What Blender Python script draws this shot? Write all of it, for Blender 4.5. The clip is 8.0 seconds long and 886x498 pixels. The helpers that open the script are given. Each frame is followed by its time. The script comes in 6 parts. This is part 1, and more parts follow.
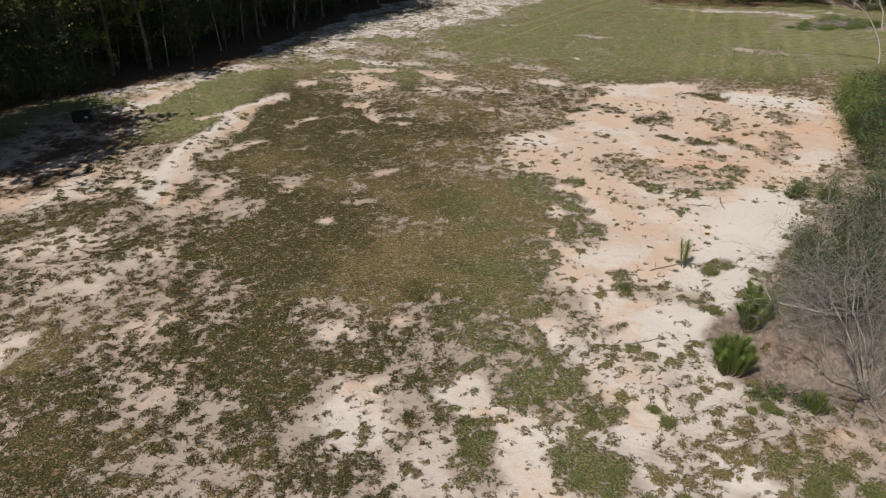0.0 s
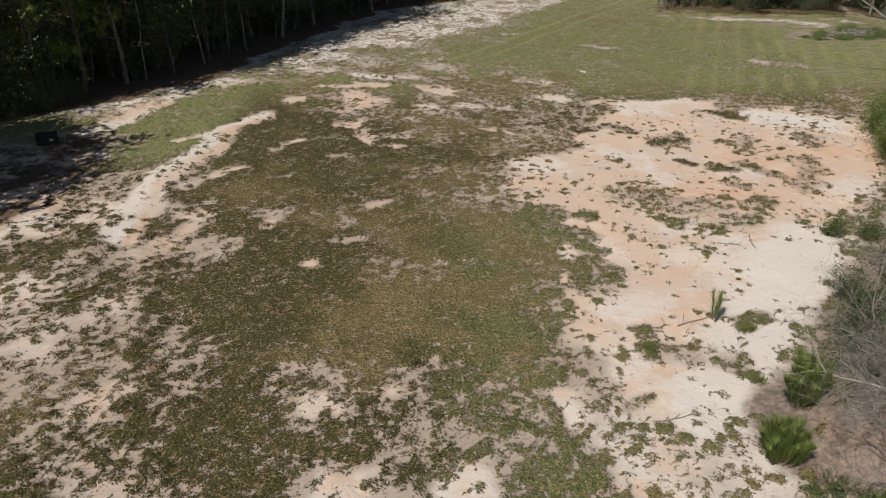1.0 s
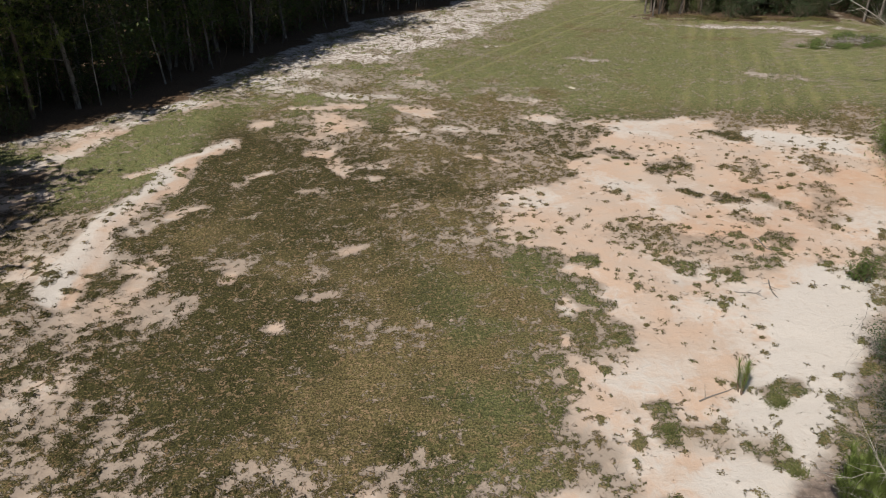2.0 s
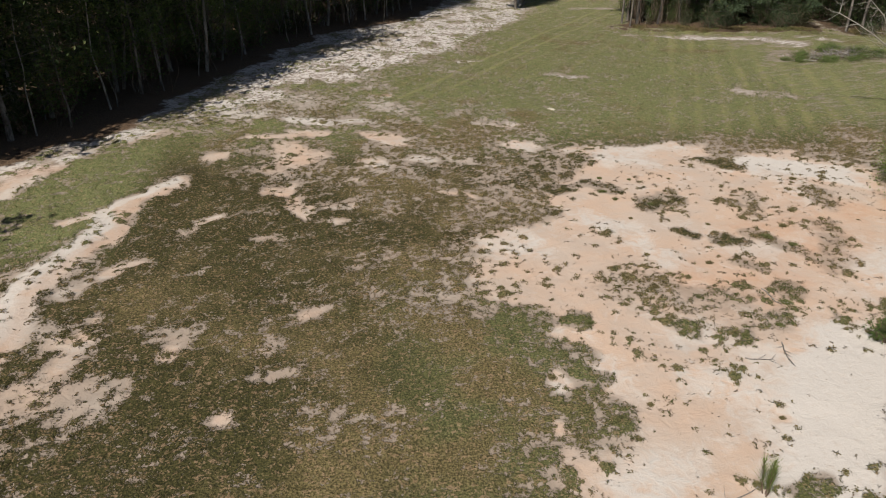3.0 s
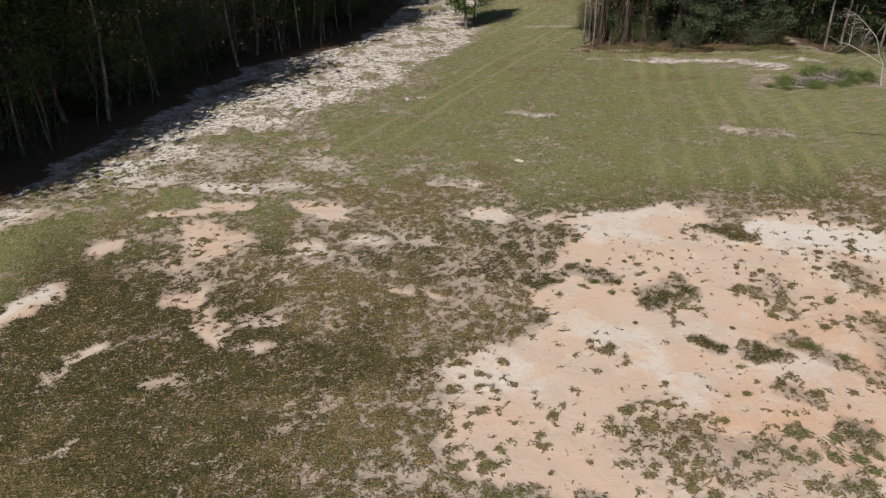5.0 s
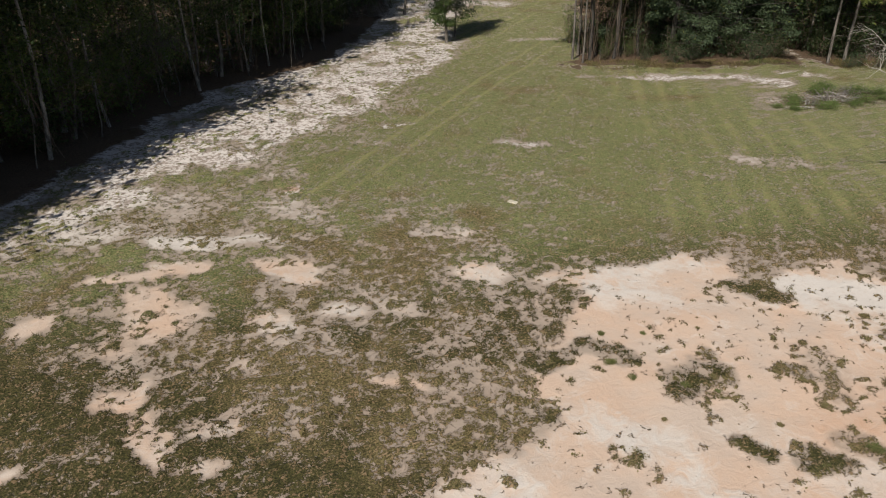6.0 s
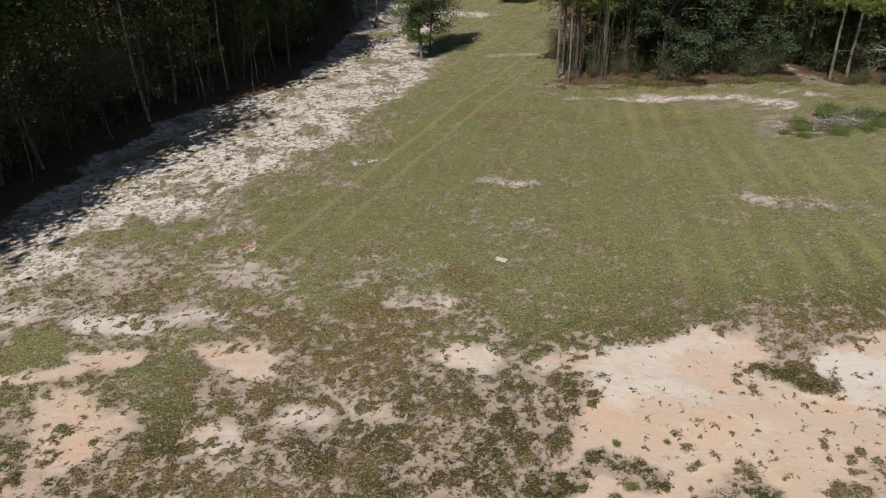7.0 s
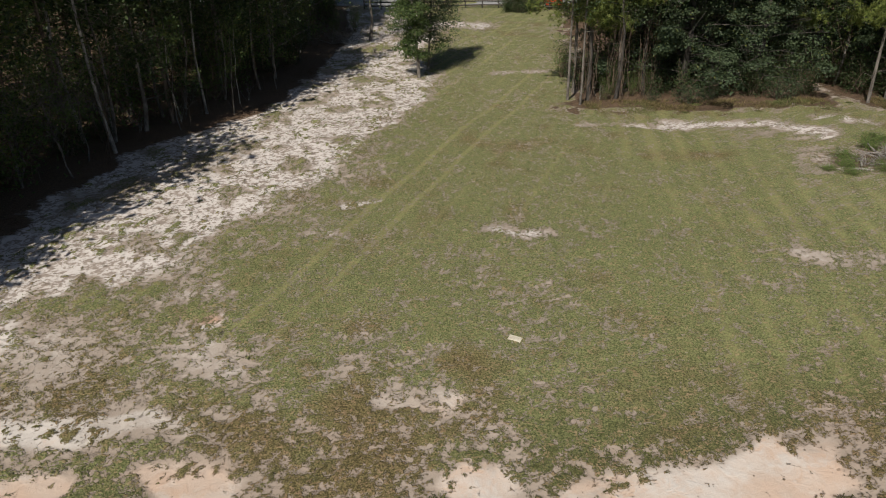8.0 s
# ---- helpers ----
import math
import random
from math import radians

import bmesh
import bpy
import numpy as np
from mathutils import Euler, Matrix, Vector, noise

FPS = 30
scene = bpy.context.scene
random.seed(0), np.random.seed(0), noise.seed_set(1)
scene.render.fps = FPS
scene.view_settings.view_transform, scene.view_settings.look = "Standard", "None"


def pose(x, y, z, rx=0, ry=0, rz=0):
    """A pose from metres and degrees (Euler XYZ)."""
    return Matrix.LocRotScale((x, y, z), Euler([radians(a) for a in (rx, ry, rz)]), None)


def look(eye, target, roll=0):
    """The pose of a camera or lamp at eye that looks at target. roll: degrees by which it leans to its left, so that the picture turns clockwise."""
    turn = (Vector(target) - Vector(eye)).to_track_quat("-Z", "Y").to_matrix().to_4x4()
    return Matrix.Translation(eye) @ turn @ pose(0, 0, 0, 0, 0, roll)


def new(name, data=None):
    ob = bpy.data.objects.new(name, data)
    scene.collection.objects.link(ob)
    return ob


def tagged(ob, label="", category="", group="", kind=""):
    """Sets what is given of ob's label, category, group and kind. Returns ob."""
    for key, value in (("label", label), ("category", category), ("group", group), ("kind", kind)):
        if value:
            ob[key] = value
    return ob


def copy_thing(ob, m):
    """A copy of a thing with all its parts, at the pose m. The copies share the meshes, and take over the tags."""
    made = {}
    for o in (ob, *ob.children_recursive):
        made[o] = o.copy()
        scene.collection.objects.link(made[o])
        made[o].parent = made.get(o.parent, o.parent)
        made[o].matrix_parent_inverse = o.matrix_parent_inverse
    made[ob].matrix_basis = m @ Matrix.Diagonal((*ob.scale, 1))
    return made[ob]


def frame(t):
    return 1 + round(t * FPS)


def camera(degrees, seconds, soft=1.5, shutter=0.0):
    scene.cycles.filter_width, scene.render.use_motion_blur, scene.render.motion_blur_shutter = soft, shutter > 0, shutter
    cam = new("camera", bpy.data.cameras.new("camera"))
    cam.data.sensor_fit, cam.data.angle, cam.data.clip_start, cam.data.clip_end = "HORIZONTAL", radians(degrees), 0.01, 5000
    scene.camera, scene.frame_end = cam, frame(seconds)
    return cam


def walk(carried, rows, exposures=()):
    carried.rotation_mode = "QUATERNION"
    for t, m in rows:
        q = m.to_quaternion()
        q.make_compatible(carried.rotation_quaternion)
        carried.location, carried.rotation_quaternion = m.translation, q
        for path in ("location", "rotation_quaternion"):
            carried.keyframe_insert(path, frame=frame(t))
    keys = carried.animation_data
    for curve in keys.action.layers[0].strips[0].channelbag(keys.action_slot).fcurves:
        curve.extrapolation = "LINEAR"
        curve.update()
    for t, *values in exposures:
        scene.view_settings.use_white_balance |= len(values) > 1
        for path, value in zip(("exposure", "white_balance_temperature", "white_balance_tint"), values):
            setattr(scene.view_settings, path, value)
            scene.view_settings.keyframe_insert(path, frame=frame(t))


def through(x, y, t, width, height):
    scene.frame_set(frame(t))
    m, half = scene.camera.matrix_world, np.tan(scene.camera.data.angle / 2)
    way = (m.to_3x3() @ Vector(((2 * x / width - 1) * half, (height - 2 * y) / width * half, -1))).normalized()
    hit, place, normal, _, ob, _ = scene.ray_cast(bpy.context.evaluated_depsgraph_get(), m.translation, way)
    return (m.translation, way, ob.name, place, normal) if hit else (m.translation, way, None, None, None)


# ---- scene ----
cam = camera(62.8, 8.0, soft=1.0)
PATH = [
    (0, (0.741, 1.038, 12.537), (0.749, 2.796, 11.583), 0.1),
    (0.5, (0.721, 2.778, 12.457), (0.734, 4.536, 11.504), 0.1),
    (1, (0.684, 4.468, 12.45), (0.701, 6.227, 11.499), 0.2),
    (1.5, (0.697, 6.263, 12.459), (0.724, 8.024, 11.51), 0.2),
    (1.7, (0.704, 6.987, 12.474), (0.744, 8.748, 11.526), 0.0),
    (2.8, (0.839, 10.858, 12.721), (0.964, 12.616, 11.775), 0.1),
    (3, (0.906, 11.604, 12.78), (1.042, 13.361, 11.834), 0.0),
    (3.5, (1.088, 13.301, 12.836), (1.251, 15.057, 11.893), -0.1),
    (4, (1.264, 15.16, 12.873), (1.459, 16.914, 11.932), -0.3),
    (4.5, (1.447, 17.095, 12.93), (1.673, 18.846, 11.991), -0.3),
    (4.7, (1.493, 17.913, 12.961), (1.735, 19.662, 12.021), -0.3),
    (5.8, (1.928, 22.744, 13.107), (2.234, 24.484, 12.171), -0.7),
    (6, (2.09, 23.706, 13.132), (2.405, 25.446, 12.197), -0.7),
    (6.5, (2.534, 26.058, 13.253), (2.874, 27.794, 12.32), -0.8),
    (7, (3.023, 28.461, 13.329), (3.395, 30.191, 12.397), -1.0),
    (7.5, (3.495, 30.908, 13.365), (3.875, 32.637, 12.435), -1.0),
    (8, (4.007, 33.471, 13.358), (4.385, 35.202, 12.429), -1.0),
]
walk(cam, [(t, look(eye, target, roll)) for t, eye, target, roll in PATH])
# ---------------------------------------------------------------- light
SUN_ELEV, SUN_DIR = 50.0, (-0.60, -0.80)
az = math.atan2(SUN_DIR[0], SUN_DIR[1])
world = bpy.data.worlds.new("sky")
scene.world = world
world.use_nodes = True
wn = world.node_tree.nodes
sky = wn.new("ShaderNodeTexSky")
sky.sky_type, sky.sun_disc = "NISHITA", False
sky.sun_elevation, sky.sun_rotation = radians(SUN_ELEV), az % (2 * math.pi)
wn["Background"].inputs["Strength"].default_value = 0.05
world.node_tree.links.new(sky.outputs[0], wn["Background"].inputs["Color"])
sun_data = bpy.data.lights.new("sun", "SUN")
sun_data.energy, sun_data.angle, sun_data.color = 4.6, radians(0.55), (1.0, 0.945, 0.85)
sun = new("sun", sun_data)
ce = math.cos(radians(SUN_ELEV))
sun.matrix_world = look((SUN_DIR[0] * ce * 90, SUN_DIR[1] * ce * 90, math.sin(radians(SUN_ELEV)) * 90), (0, 0, 0))
scene.view_settings.exposure = 0.05


# ---------------------------------------------------------------- node helpers
class Mat:
    """A small wrapper to write node materials in few lines."""

    def __init__(self, name, rough=0.9):
        self.m = bpy.data.materials.new(name)
        self.m.use_nodes = True
        self.t = self.m.node_tree
        self.b = self.t.nodes["Principled BSDF"]
        self.b.inputs["Roughness"].default_value = rough
        self.b.inputs["Specular IOR Level"].default_value = 0.25

    def node(self, kind, **ins):
        n = self.t.nodes.new(kind)
        for k, v in ins.items():
            self.put(n.inputs[k.replace("_", " ")], v)
        return n

    def put(self, socket, v):
        if isinstance(v, bpy.types.NodeSocket):
            self.t.links.new(v, socket)
        else:
            socket.default_value = v

    def pos(self):
        return self.node("ShaderNodeNewGeometry").outputs["Position"]

    def local(self):
        return self.node("ShaderNodeTexCoord").outputs["Object"]

    def noise(self, vec, scale, detail=3.0, rough=0.55, dist=0.0):
        n = self.node("ShaderNodeTexNoise", Vector=vec, Scale=scale, Detail=detail, Roughness=rough, Distortion=dist)
        return n.outputs["Fac"]

    def math(self, op, a, b=0.0, c=0.0):
        n = self.t.nodes.new("ShaderNodeMath")
        n.operation = op
        for i, v in enumerate((a, b, c)):
            self.put(n.inputs[i], v)
        return n.outputs[0]

    def ramp(self, fac, lo, hi, a=0.0, b=1.0):
        n = self.node("ShaderNodeMapRange", Value=fac)
        n.interpolation_type = "SMOOTHSTEP"
        for k, v in (("From Min", lo), ("From Max", hi), ("To Min", a), ("To Max", b)):
            n.inputs[k].default_value = v
        return n.outputs[0]

    def mix(self, fac, a, b, mode="MIX"):
        n = self.t.nodes.new("ShaderNodeMix")
        n.data_type, n.blend_type = "RGBA", mode
        self.put(n.inputs[0], fac)
        for i, v in ((6, a), (7, b)):
            self.put(n.inputs[i], (*v, 1.0) if isinstance(v, tuple) and len(v) == 3 else v)
        return n.outputs[2]

    def attr(self, name):
        n = self.t.nodes.new("ShaderNodeAttribute")
        n.attribute_name = name
        s = self.node("ShaderNodeSeparateColor", Color=n.outputs["Color"])
        return s.outputs[0], s.outputs[1], s.outputs[2]

    def island(self):
        return self.node("ShaderNodeNewGeometry").outputs["Random Per Island"]

    def obj_random(self):
        return self.node("ShaderNodeObjectInfo").outputs["Random"]

    def color(self, v):
        self.put(self.b.inputs["Base Color"], v)
        return v

    def bump(self, height, strength=0.4, dist=0.03):
        n = self.node("ShaderNodeBump", Height=height, Strength=strength, Distance=dist)
        self.t.links.new(n.outputs[0], self.b.inputs["Normal"])


def two_tone(name, a, b, scale, rough=0.85, bump=0.3, dist=0.01, stretch=None, fine=8.0):
    """Colour from a to b by coarse noise, with finer grain on top."""
    m = Mat(name, rough)
    v = m.local()
    if stretch:
        v = m.node("ShaderNodeMapping", Vector=v, Scale=stretch).outputs[0]
    n1 = m.noise(v, scale, 3.0)
    n2 = m.noise(v, scale * fine, 2.0)
    f = m.ramp(m.math("ADD", m.math("MULTIPLY", n1, 0.65), m.math("MULTIPLY", n2, 0.35)), 0.36, 0.64)
    m.color(m.mix(f, a, b))
    m.bump(m.math("ADD", n2, m.math("MULTIPLY", n1, 0.7)), bump, dist)
    return m.m


def leaf_material(name, dark, light, yellow, amount=0.12, rough=0.5, through=0.35):
    """Leaves: each one its own shade, some turned yellow, light shining through."""
    m = Mat(name, rough)
    r = m.island()
    shade = m.mix(m.ramp(r, 0.0, 1.0), dark, light)
    r2 = m.math("FRACT", m.math("MULTIPLY", r, 17.31))
    shade = m.mix(m.ramp(r2, 1.0 - amount, 1.0 - amount * 0.5), shade, yellow)
    big = m.noise(m.pos(), 0.45, 2.0)
    shade = m.mix(m.ramp(big, 0.35, 0.65, 0.0, 0.4), shade, light)
    m.color(shade)
    tr = m.node("ShaderNodeBsdfTranslucent", Color=shade)
    mx = m.node("ShaderNodeMixShader", Fac=through)
    m.t.links.new(m.b.outputs[0], mx.inputs[1])
    m.t.links.new(tr.outputs[0], mx.inputs[2])
    m.t.links.new(mx.outputs[0], m.t.nodes["Material Output"].inputs["Surface"])
    return m.m


# ---------------------------------------------------------------- fields of the plan
def lattice(ix, iy, seed):
    h = (ix.astype(np.int64) * 374761393 + iy.astype(np.int64) * 668265263 + seed * 974634777) & 0xFFFFFFFF
    h = ((h ^ (h >> 13)) * 1274126177) & 0xFFFFFFFF
    h = ((h ^ (h >> 16)) * 2246822519) & 0xFFFFFFFF
    return ((h ^ (h >> 15)) & 0xFFFFFF) / float(0xFFFFFF)


def vnoise(x, y, size, seed):
    """Smooth value noise, 0 to 1, with cells of that size in metres."""
    x, y = x / size + seed * 7.13, y / size - seed * 3.71
    ix, iy = np.floor(x), np.floor(y)
    fx, fy = x - ix, y - iy
    fx, fy = fx * fx * (3 - 2 * fx), fy * fy * (3 - 2 * fy)
    a, b = lattice(ix, iy, seed), lattice(ix + 1, iy, seed)
    c, d = lattice(ix, iy + 1, seed), lattice(ix + 1, iy + 1, seed)
    return (a * (1 - fx) + b * fx) * (1 - fy) + (c * (1 - fx) + d * fx) * fy


def fbm(x, y, size, seed, octaves=3, gain=0.55):
    """Sum of turned octaves, brought to a spread that is nearly even from 0 to 1."""
    total, amp, norm = 0.0, 1.0, 0.0
    for i in range(octaves):
        c, s = math.cos(0.7 * i + 0.4), math.sin(0.7 * i + 0.4)
        total = total + amp * (vnoise(x * c - y * s, x * s + y * c, size, seed + i) - 0.5)
        norm += amp * amp
        size, amp = size * 0.48, amp * gain
    z = total / (0.26 * math.sqrt(norm))
    return 1.0 / (1.0 + np.exp(-1.7 * z))


def step(a, b, v):
    k = np.clip((v - a) / (b - a), 0, 1)
    return k * k * (3 - 2 * k)


def capsule(x, y, x1, y1, x2, y2):
    """Distance from a stretch of the plan."""
    dx, dy = x2 - x1, y2 - y1
    k = np.clip(((x - x1) * dx + (y - y1) * dy) / (dx * dx + dy * dy + 1e-9), 0, 1)
    return np.hypot(x - x1 - k * dx, y - y1 - k * dy)


def union(x, y, rows, soft=1.0):
    """0 to 1: how far a place lies inside capsules (x1, y1, x2, y2, radius, strength)."""
    out = np.zeros_like(x)
    for x1, y1, x2, y2, r, s in rows:
        d = capsule(x, y, x1, y1, x2, y2)
        out = np.maximum(out, s * (1 - step(r - soft * 0.5 * min(1, r), r + soft * 0.7 * min(1, r), d)))
    return out


EDGE = [(-31, 0), (-26, 20), (-23.6, 30), (-22.6, 37.5), (-19, 43), (-15.3, 49), (-11.8, 60), (-6.2, 74), (1.0, 80.5), (6.5, 97), (9, 106), (11, 118), (11, 132)]


def in_wood(x, y):
    """Metres beyond the edge of the western wood (positive inside)."""
    ex = np.interp(y, [p[1] for p in EDGE], [p[0] for p in EDGE])
    return (ex - x) * 0.85


def in_grove(x, y):
    """Metres inside the northern grove."""
    front = 76.5 - 0.33 * (x - 21)
    return np.minimum(y - front, x - 23.0 - 0.33 * (y - 76))


def height(x, y):
    """The lie of the land: a field a few decimetres from level, a berm, a spoil heap."""
    u, v = np.clip((x - 5) / 20, -1.3, 1.5), np.clip((y - 45) / 30, -1.4, 1.5)
    z = 0.04 - 0.084 * u + 0.044 * v + 0.281 * u * u - 0.139 * u * v - 0.289 * v * v
    z = z + 0.10 * (vnoise(x, y, 3.1, 5) - 0.5) + 0.05 * (vnoise(x, y, 0.9, 6) - 0.5)
    d = np.minimum(capsule(x, y, -8.4, 42.3, -10.6, 37), capsule(x, y, -10.6, 37, -11.8, 27))
    z = z + 0.22 * np.exp(-(d / 1.0) ** 2)
    heap = capsule(x, y, 11.4, 18.6, 15.5, 17.6)
    bumpy = 0.75 + 0.5 * vnoise(x, y, 1.1, 8)
    z = z + 0.95 * bumpy * (1 - step(0.5, 2.0, heap))
    z = z + 0.35 * step(1.5, 7.0, x - 21) * step(52, 40, y)
    return z


# cover of the ground, region by region: x1, y1, x2, y2, radius, share grown over
ZONES = [
    (-11.9, 19.9, -7.5, 13.2, 2.91, 0.64), (-6.8, 15.0, -1.1, 13.8, 2.64, 0.56), (-12.7, 24.1, -8.1, 20.0, 2.47, 0.54), (-9.2, 24.6, -8.6, 26.9, 1.29, 0.75), (-11.1, 17.6, -9.0, 13.4, 1.2, 0.85),
    (0.4, 16.8, 0.5, 14.6, 0.89, 0.72), (0.4, 20.1, 2.8, 18.9, 2.6, 0.8), (2.6, 16.8, 4.7, 16.3, 1.15, 0.6), (6.1, 24.0, 5.7, 16.8, 1.62, 0.42), (8.2, 22.7, 8.4, 17.8, 1.61, 0.16),
    (8.5, 15.9, 9.6, 14.8, 1.6, 0.4), (5.5, 15.5, 6.8, 15.1, 1.45, 0.2), (0.5, 13.4, 7.0, 13.4, 1.19, 0.26),
]
NEAR = [
    (-1.7, 16.8, -1.5, 14.7, 1.0, 0.18), (-2.5, 18.9, -2.3, 18.7, 0.57, 0.2), (-1.7, 20.0, -0.8, 19.7, 0.49, 0.4), (-3.8, 20.0, -2.5, 20.5, 0.45, 0.55), (-4.2, 17.3, -3.3, 16.8, 0.78, 0.92),
    (-2.2, 17.9, -1.3, 17.7, 0.45, 0.95), (-11.8, 18.1, -11.5, 18.4, 0.58, 0.08), (-11.8, 20.5, -10.9, 21.2, 0.82, 0.35), (-10.2, 23.0, -9.5, 24.2, 0.8, 0.3), (-14.5, 23.7, -12.9, 24.5, 0.71, 0.3),
    (-8.9, 18.5, -8.1, 19.1, 0.84, 0.4), (1.1, 16.5, 1.8, 15.5, 0.54, 0.08), (2.5, 14.9, 3.1, 13.4, 0.83, 0.03), (1.7, 14.7, 1.7, 13.7, 0.48, 0.85),
    (4.1, 13.8, 4.6, 13.4, 0.54, 0.95), (0.2, 13.5, 0.9, 13.7, 0.47, 0.25),
]
NEAR_EAST = [
    (4.0, 19.3, 4.2, 18.4, 0.3, 0.08), (2.9, 16.8, 4.0, 16.6, 0.54, 0.85), (7.1, 22.6, 7.1, 21.5, 0.38, 0.75), (7.7, 21.5, 9.1, 21.1, 0.41, 0.4), (9.2, 20.7, 9.4, 20.4, 0.33, 0.8),
    (9.7, 23.0, 10.7, 23.2, 0.36, 0.85), (11.9, 22.1, 12.5, 21.9, 0.48, 0.7), (6.0, 17.3, 8.2, 17.2, 0.48, 0.3), (6.2, 16.1, 5.6, 14.9, 0.44, 0.05), (4.6, 15.6, 4.9, 15.4, 0.35, 0.8),
    (8.0, 13.5, 8.6, 13.2, 0.79, 0.12), (9.4, 13.7, 10.1, 13.5, 0.6, 0.85), (10.9, 14.4, 11.5, 14.2, 0.55, 0.6), (9.8, 15.0, 10.5, 15.0, 0.43, 0.5), (9.1, 16.2, 10.4, 16.0, 0.27, 0.8),
    (6.1, 19.2, 5.9, 18.9, 0.24, 0.7),
]
WEST = [
    (-16.7, 35.2, -17.2, 30.9, 2.9, 0.18), (-16.5, 39.2, -15.0, 42.5, 0.7, 0.12), (-12.2, 40.8, -9.5, 46.0, 1.34, 0.96), (-13.6, 33.2, -11.5, 34.5, 1.89, 0.5), (-13.3, 35.5, -11.4, 36.0, 0.9, 0.9),
    (-11.9, 37.7, -10.8, 38.3, 0.48, 0.1), (-15.6, 36.8, -14.5, 37.3, 0.64, 0.75), (-16.6, 33.6, -15.0, 34.2, 0.67, 0.6), (-16.7, 28.1, -13.9, 29.6, 1.65, 0.2), (-12.2, 27.5, -11.5, 28.0, 0.59, 0.88),
    (-13.6, 30.6, -11.2, 30.0, 0.98, 0.3), (-10.3, 27.3, -8.6, 27.6, 1.02, 0.48), (-10.1, 30.4, -8.5, 30.1, 0.69, 0.35), (-9.5, 32.8, -8.2, 34.8, 0.32, 0.25), (-13.1, 36.8, -12.7, 37.1, 0.58, 0.9),
]
TURF_SPOTS = [
    (-6.7, 38.0, -6.2, 38.4, 0.32, 0.12), (-7.2, 36.7, -6.8, 37.2, 0.28, 0.3), (-4.2, 36.2, -3.7, 36.4, 0.28, 0.5), (-4.6, 41.2, -3.7, 40.6, 0.3, 0.2), (-3.1, 39.6, -2.1, 38.5, 0.31, 0.2),
    (-1.6, 39.1, -0.6, 39.2, 0.27, 0.3), (-1.4, 37.8, -1.1, 37.9, 0.28, 0.2), (-0.2, 48.3, 0.6, 47.2, 0.42, 0.1), (-0.8, 44.0, 0.4, 44.1, 0.31, 0.35), (-7.5, 45.3, -7.2, 45.5, 0.31, 0.1),
    (-8.2, 34.9, -8.9, 33.9, 0.2, 0.12), (-9.4, 32.4, -9.3, 33.6, 0.19, 0.4), (-8.4, 31.1, -8.3, 31.6, 0.2, 0.3), (-8.6, 28.9, -8.6, 29.3, 0.33, 0.35), (-5.6, 29.7, -5.4, 30.2, 0.25, 0.2),
    (-5.8, 29.3, -5.5, 29.4, 0.27, 0.25),
]
TURF_SPOTS_SOUTH = [
    (-4.0, 26.6, -3.7, 26.8, 0.24, 0.15), (-5.6, 33.8, -5.4, 34.0, 0.17, 0.15), (-1.9, 31.0, -1.7, 31.3, 0.22, 0.3), (-2.8, 29.5, -2.6, 29.6, 0.22, 0.4), (-2.8, 28.2, -1.9, 28.7, 0.22, 0.35),
    (-7.7, 27.5, -6.8, 27.7, 0.39, 0.5), (-8.0, 26.7, -7.5, 26.8, 0.47, 0.5), (1.6, 26.5, 1.8, 26.7, 0.14, 0.3), (5.0, 27.5, 5.2, 27.2, 0.32, 0.05), (5.1, 25.8, 5.0, 25.6, 0.19, 0.1),
    (-5.1, 30.4, -6.7, 30.7, 0.4, 0.65), (-1.3, 26.3, 0.6, 25.8, 0.53, 0.82),
]
THIN = [
    (0.3, 33.4, 2.6, 32.7, 1.46, 0.84), (3.7, 35.9, 3.4, 31.4, 0.84, 0.6), (-8.3, 52.5, 0.3, 51.7, 2.37, 0.42), (-3.9, 51.2, 0.6, 51.2, 1.27, 0.52), (-4.9, 45.8, -0.4, 42.7, 2.78, 0.7),
    (0.3, 47.3, 4.7, 45.0, 2.02, 0.74), (6.8, 43.3, 6.0, 39.1, 1.25, 0.72), (9.2, 44.0, 9.8, 42.6, 1.22, 0.48), (7.3, 46.9, 10.3, 45.0, 1.72, 0.62), (0.9, 40.3, 1.9, 39.7, 1.69, 0.82),
    (-3.8, 53.9, -1.1, 52.1, 2.04, 0.64), (1.8, 47.9, 5.6, 46.8, 1.56, 0.75),
]
WORN = [
    (-6.2, 47.9, -4.3, 48.1, 0.41, 0.1), (-4.3, 48.7, -2.4, 48.0, 0.34, 0.12), (-4.2, 46.2, -3.8, 44.2, 0.71, 0.16), (-3.1, 44.8, -2.3, 45.1, 0.54, 0.12), (-4.8, 43.3, -4.2, 42.5, 0.38, 0.3),
    (-3.8, 40.6, -3.6, 41.4, 0.42, 0.15), (-0.2, 48.1, 1.2, 47.1, 0.61, 0.15), (-0.3, 44.3, 0.4, 43.5, 0.5, 0.18), (-1.5, 44.1, -0.7, 43.9, 0.2, 0.2), (-1.2, 41.4, -0.7, 41.5, 0.27, 0.2),
    (-0.4, 42.8, 0.5, 42.4, 0.39, 0.45), (3.3, 45.6, 4.3, 43.9, 0.46, 0.35), (2.0, 44.6, 2.7, 44.5, 0.31, 0.25), (3.0, 40.8, 4.3, 40.2, 0.19, 0.35), (5.8, 50.0, 7.2, 49.3, 0.47, 0.25),
    (7.3, 46.0, 8.0, 45.8, 0.45, 0.08),
]
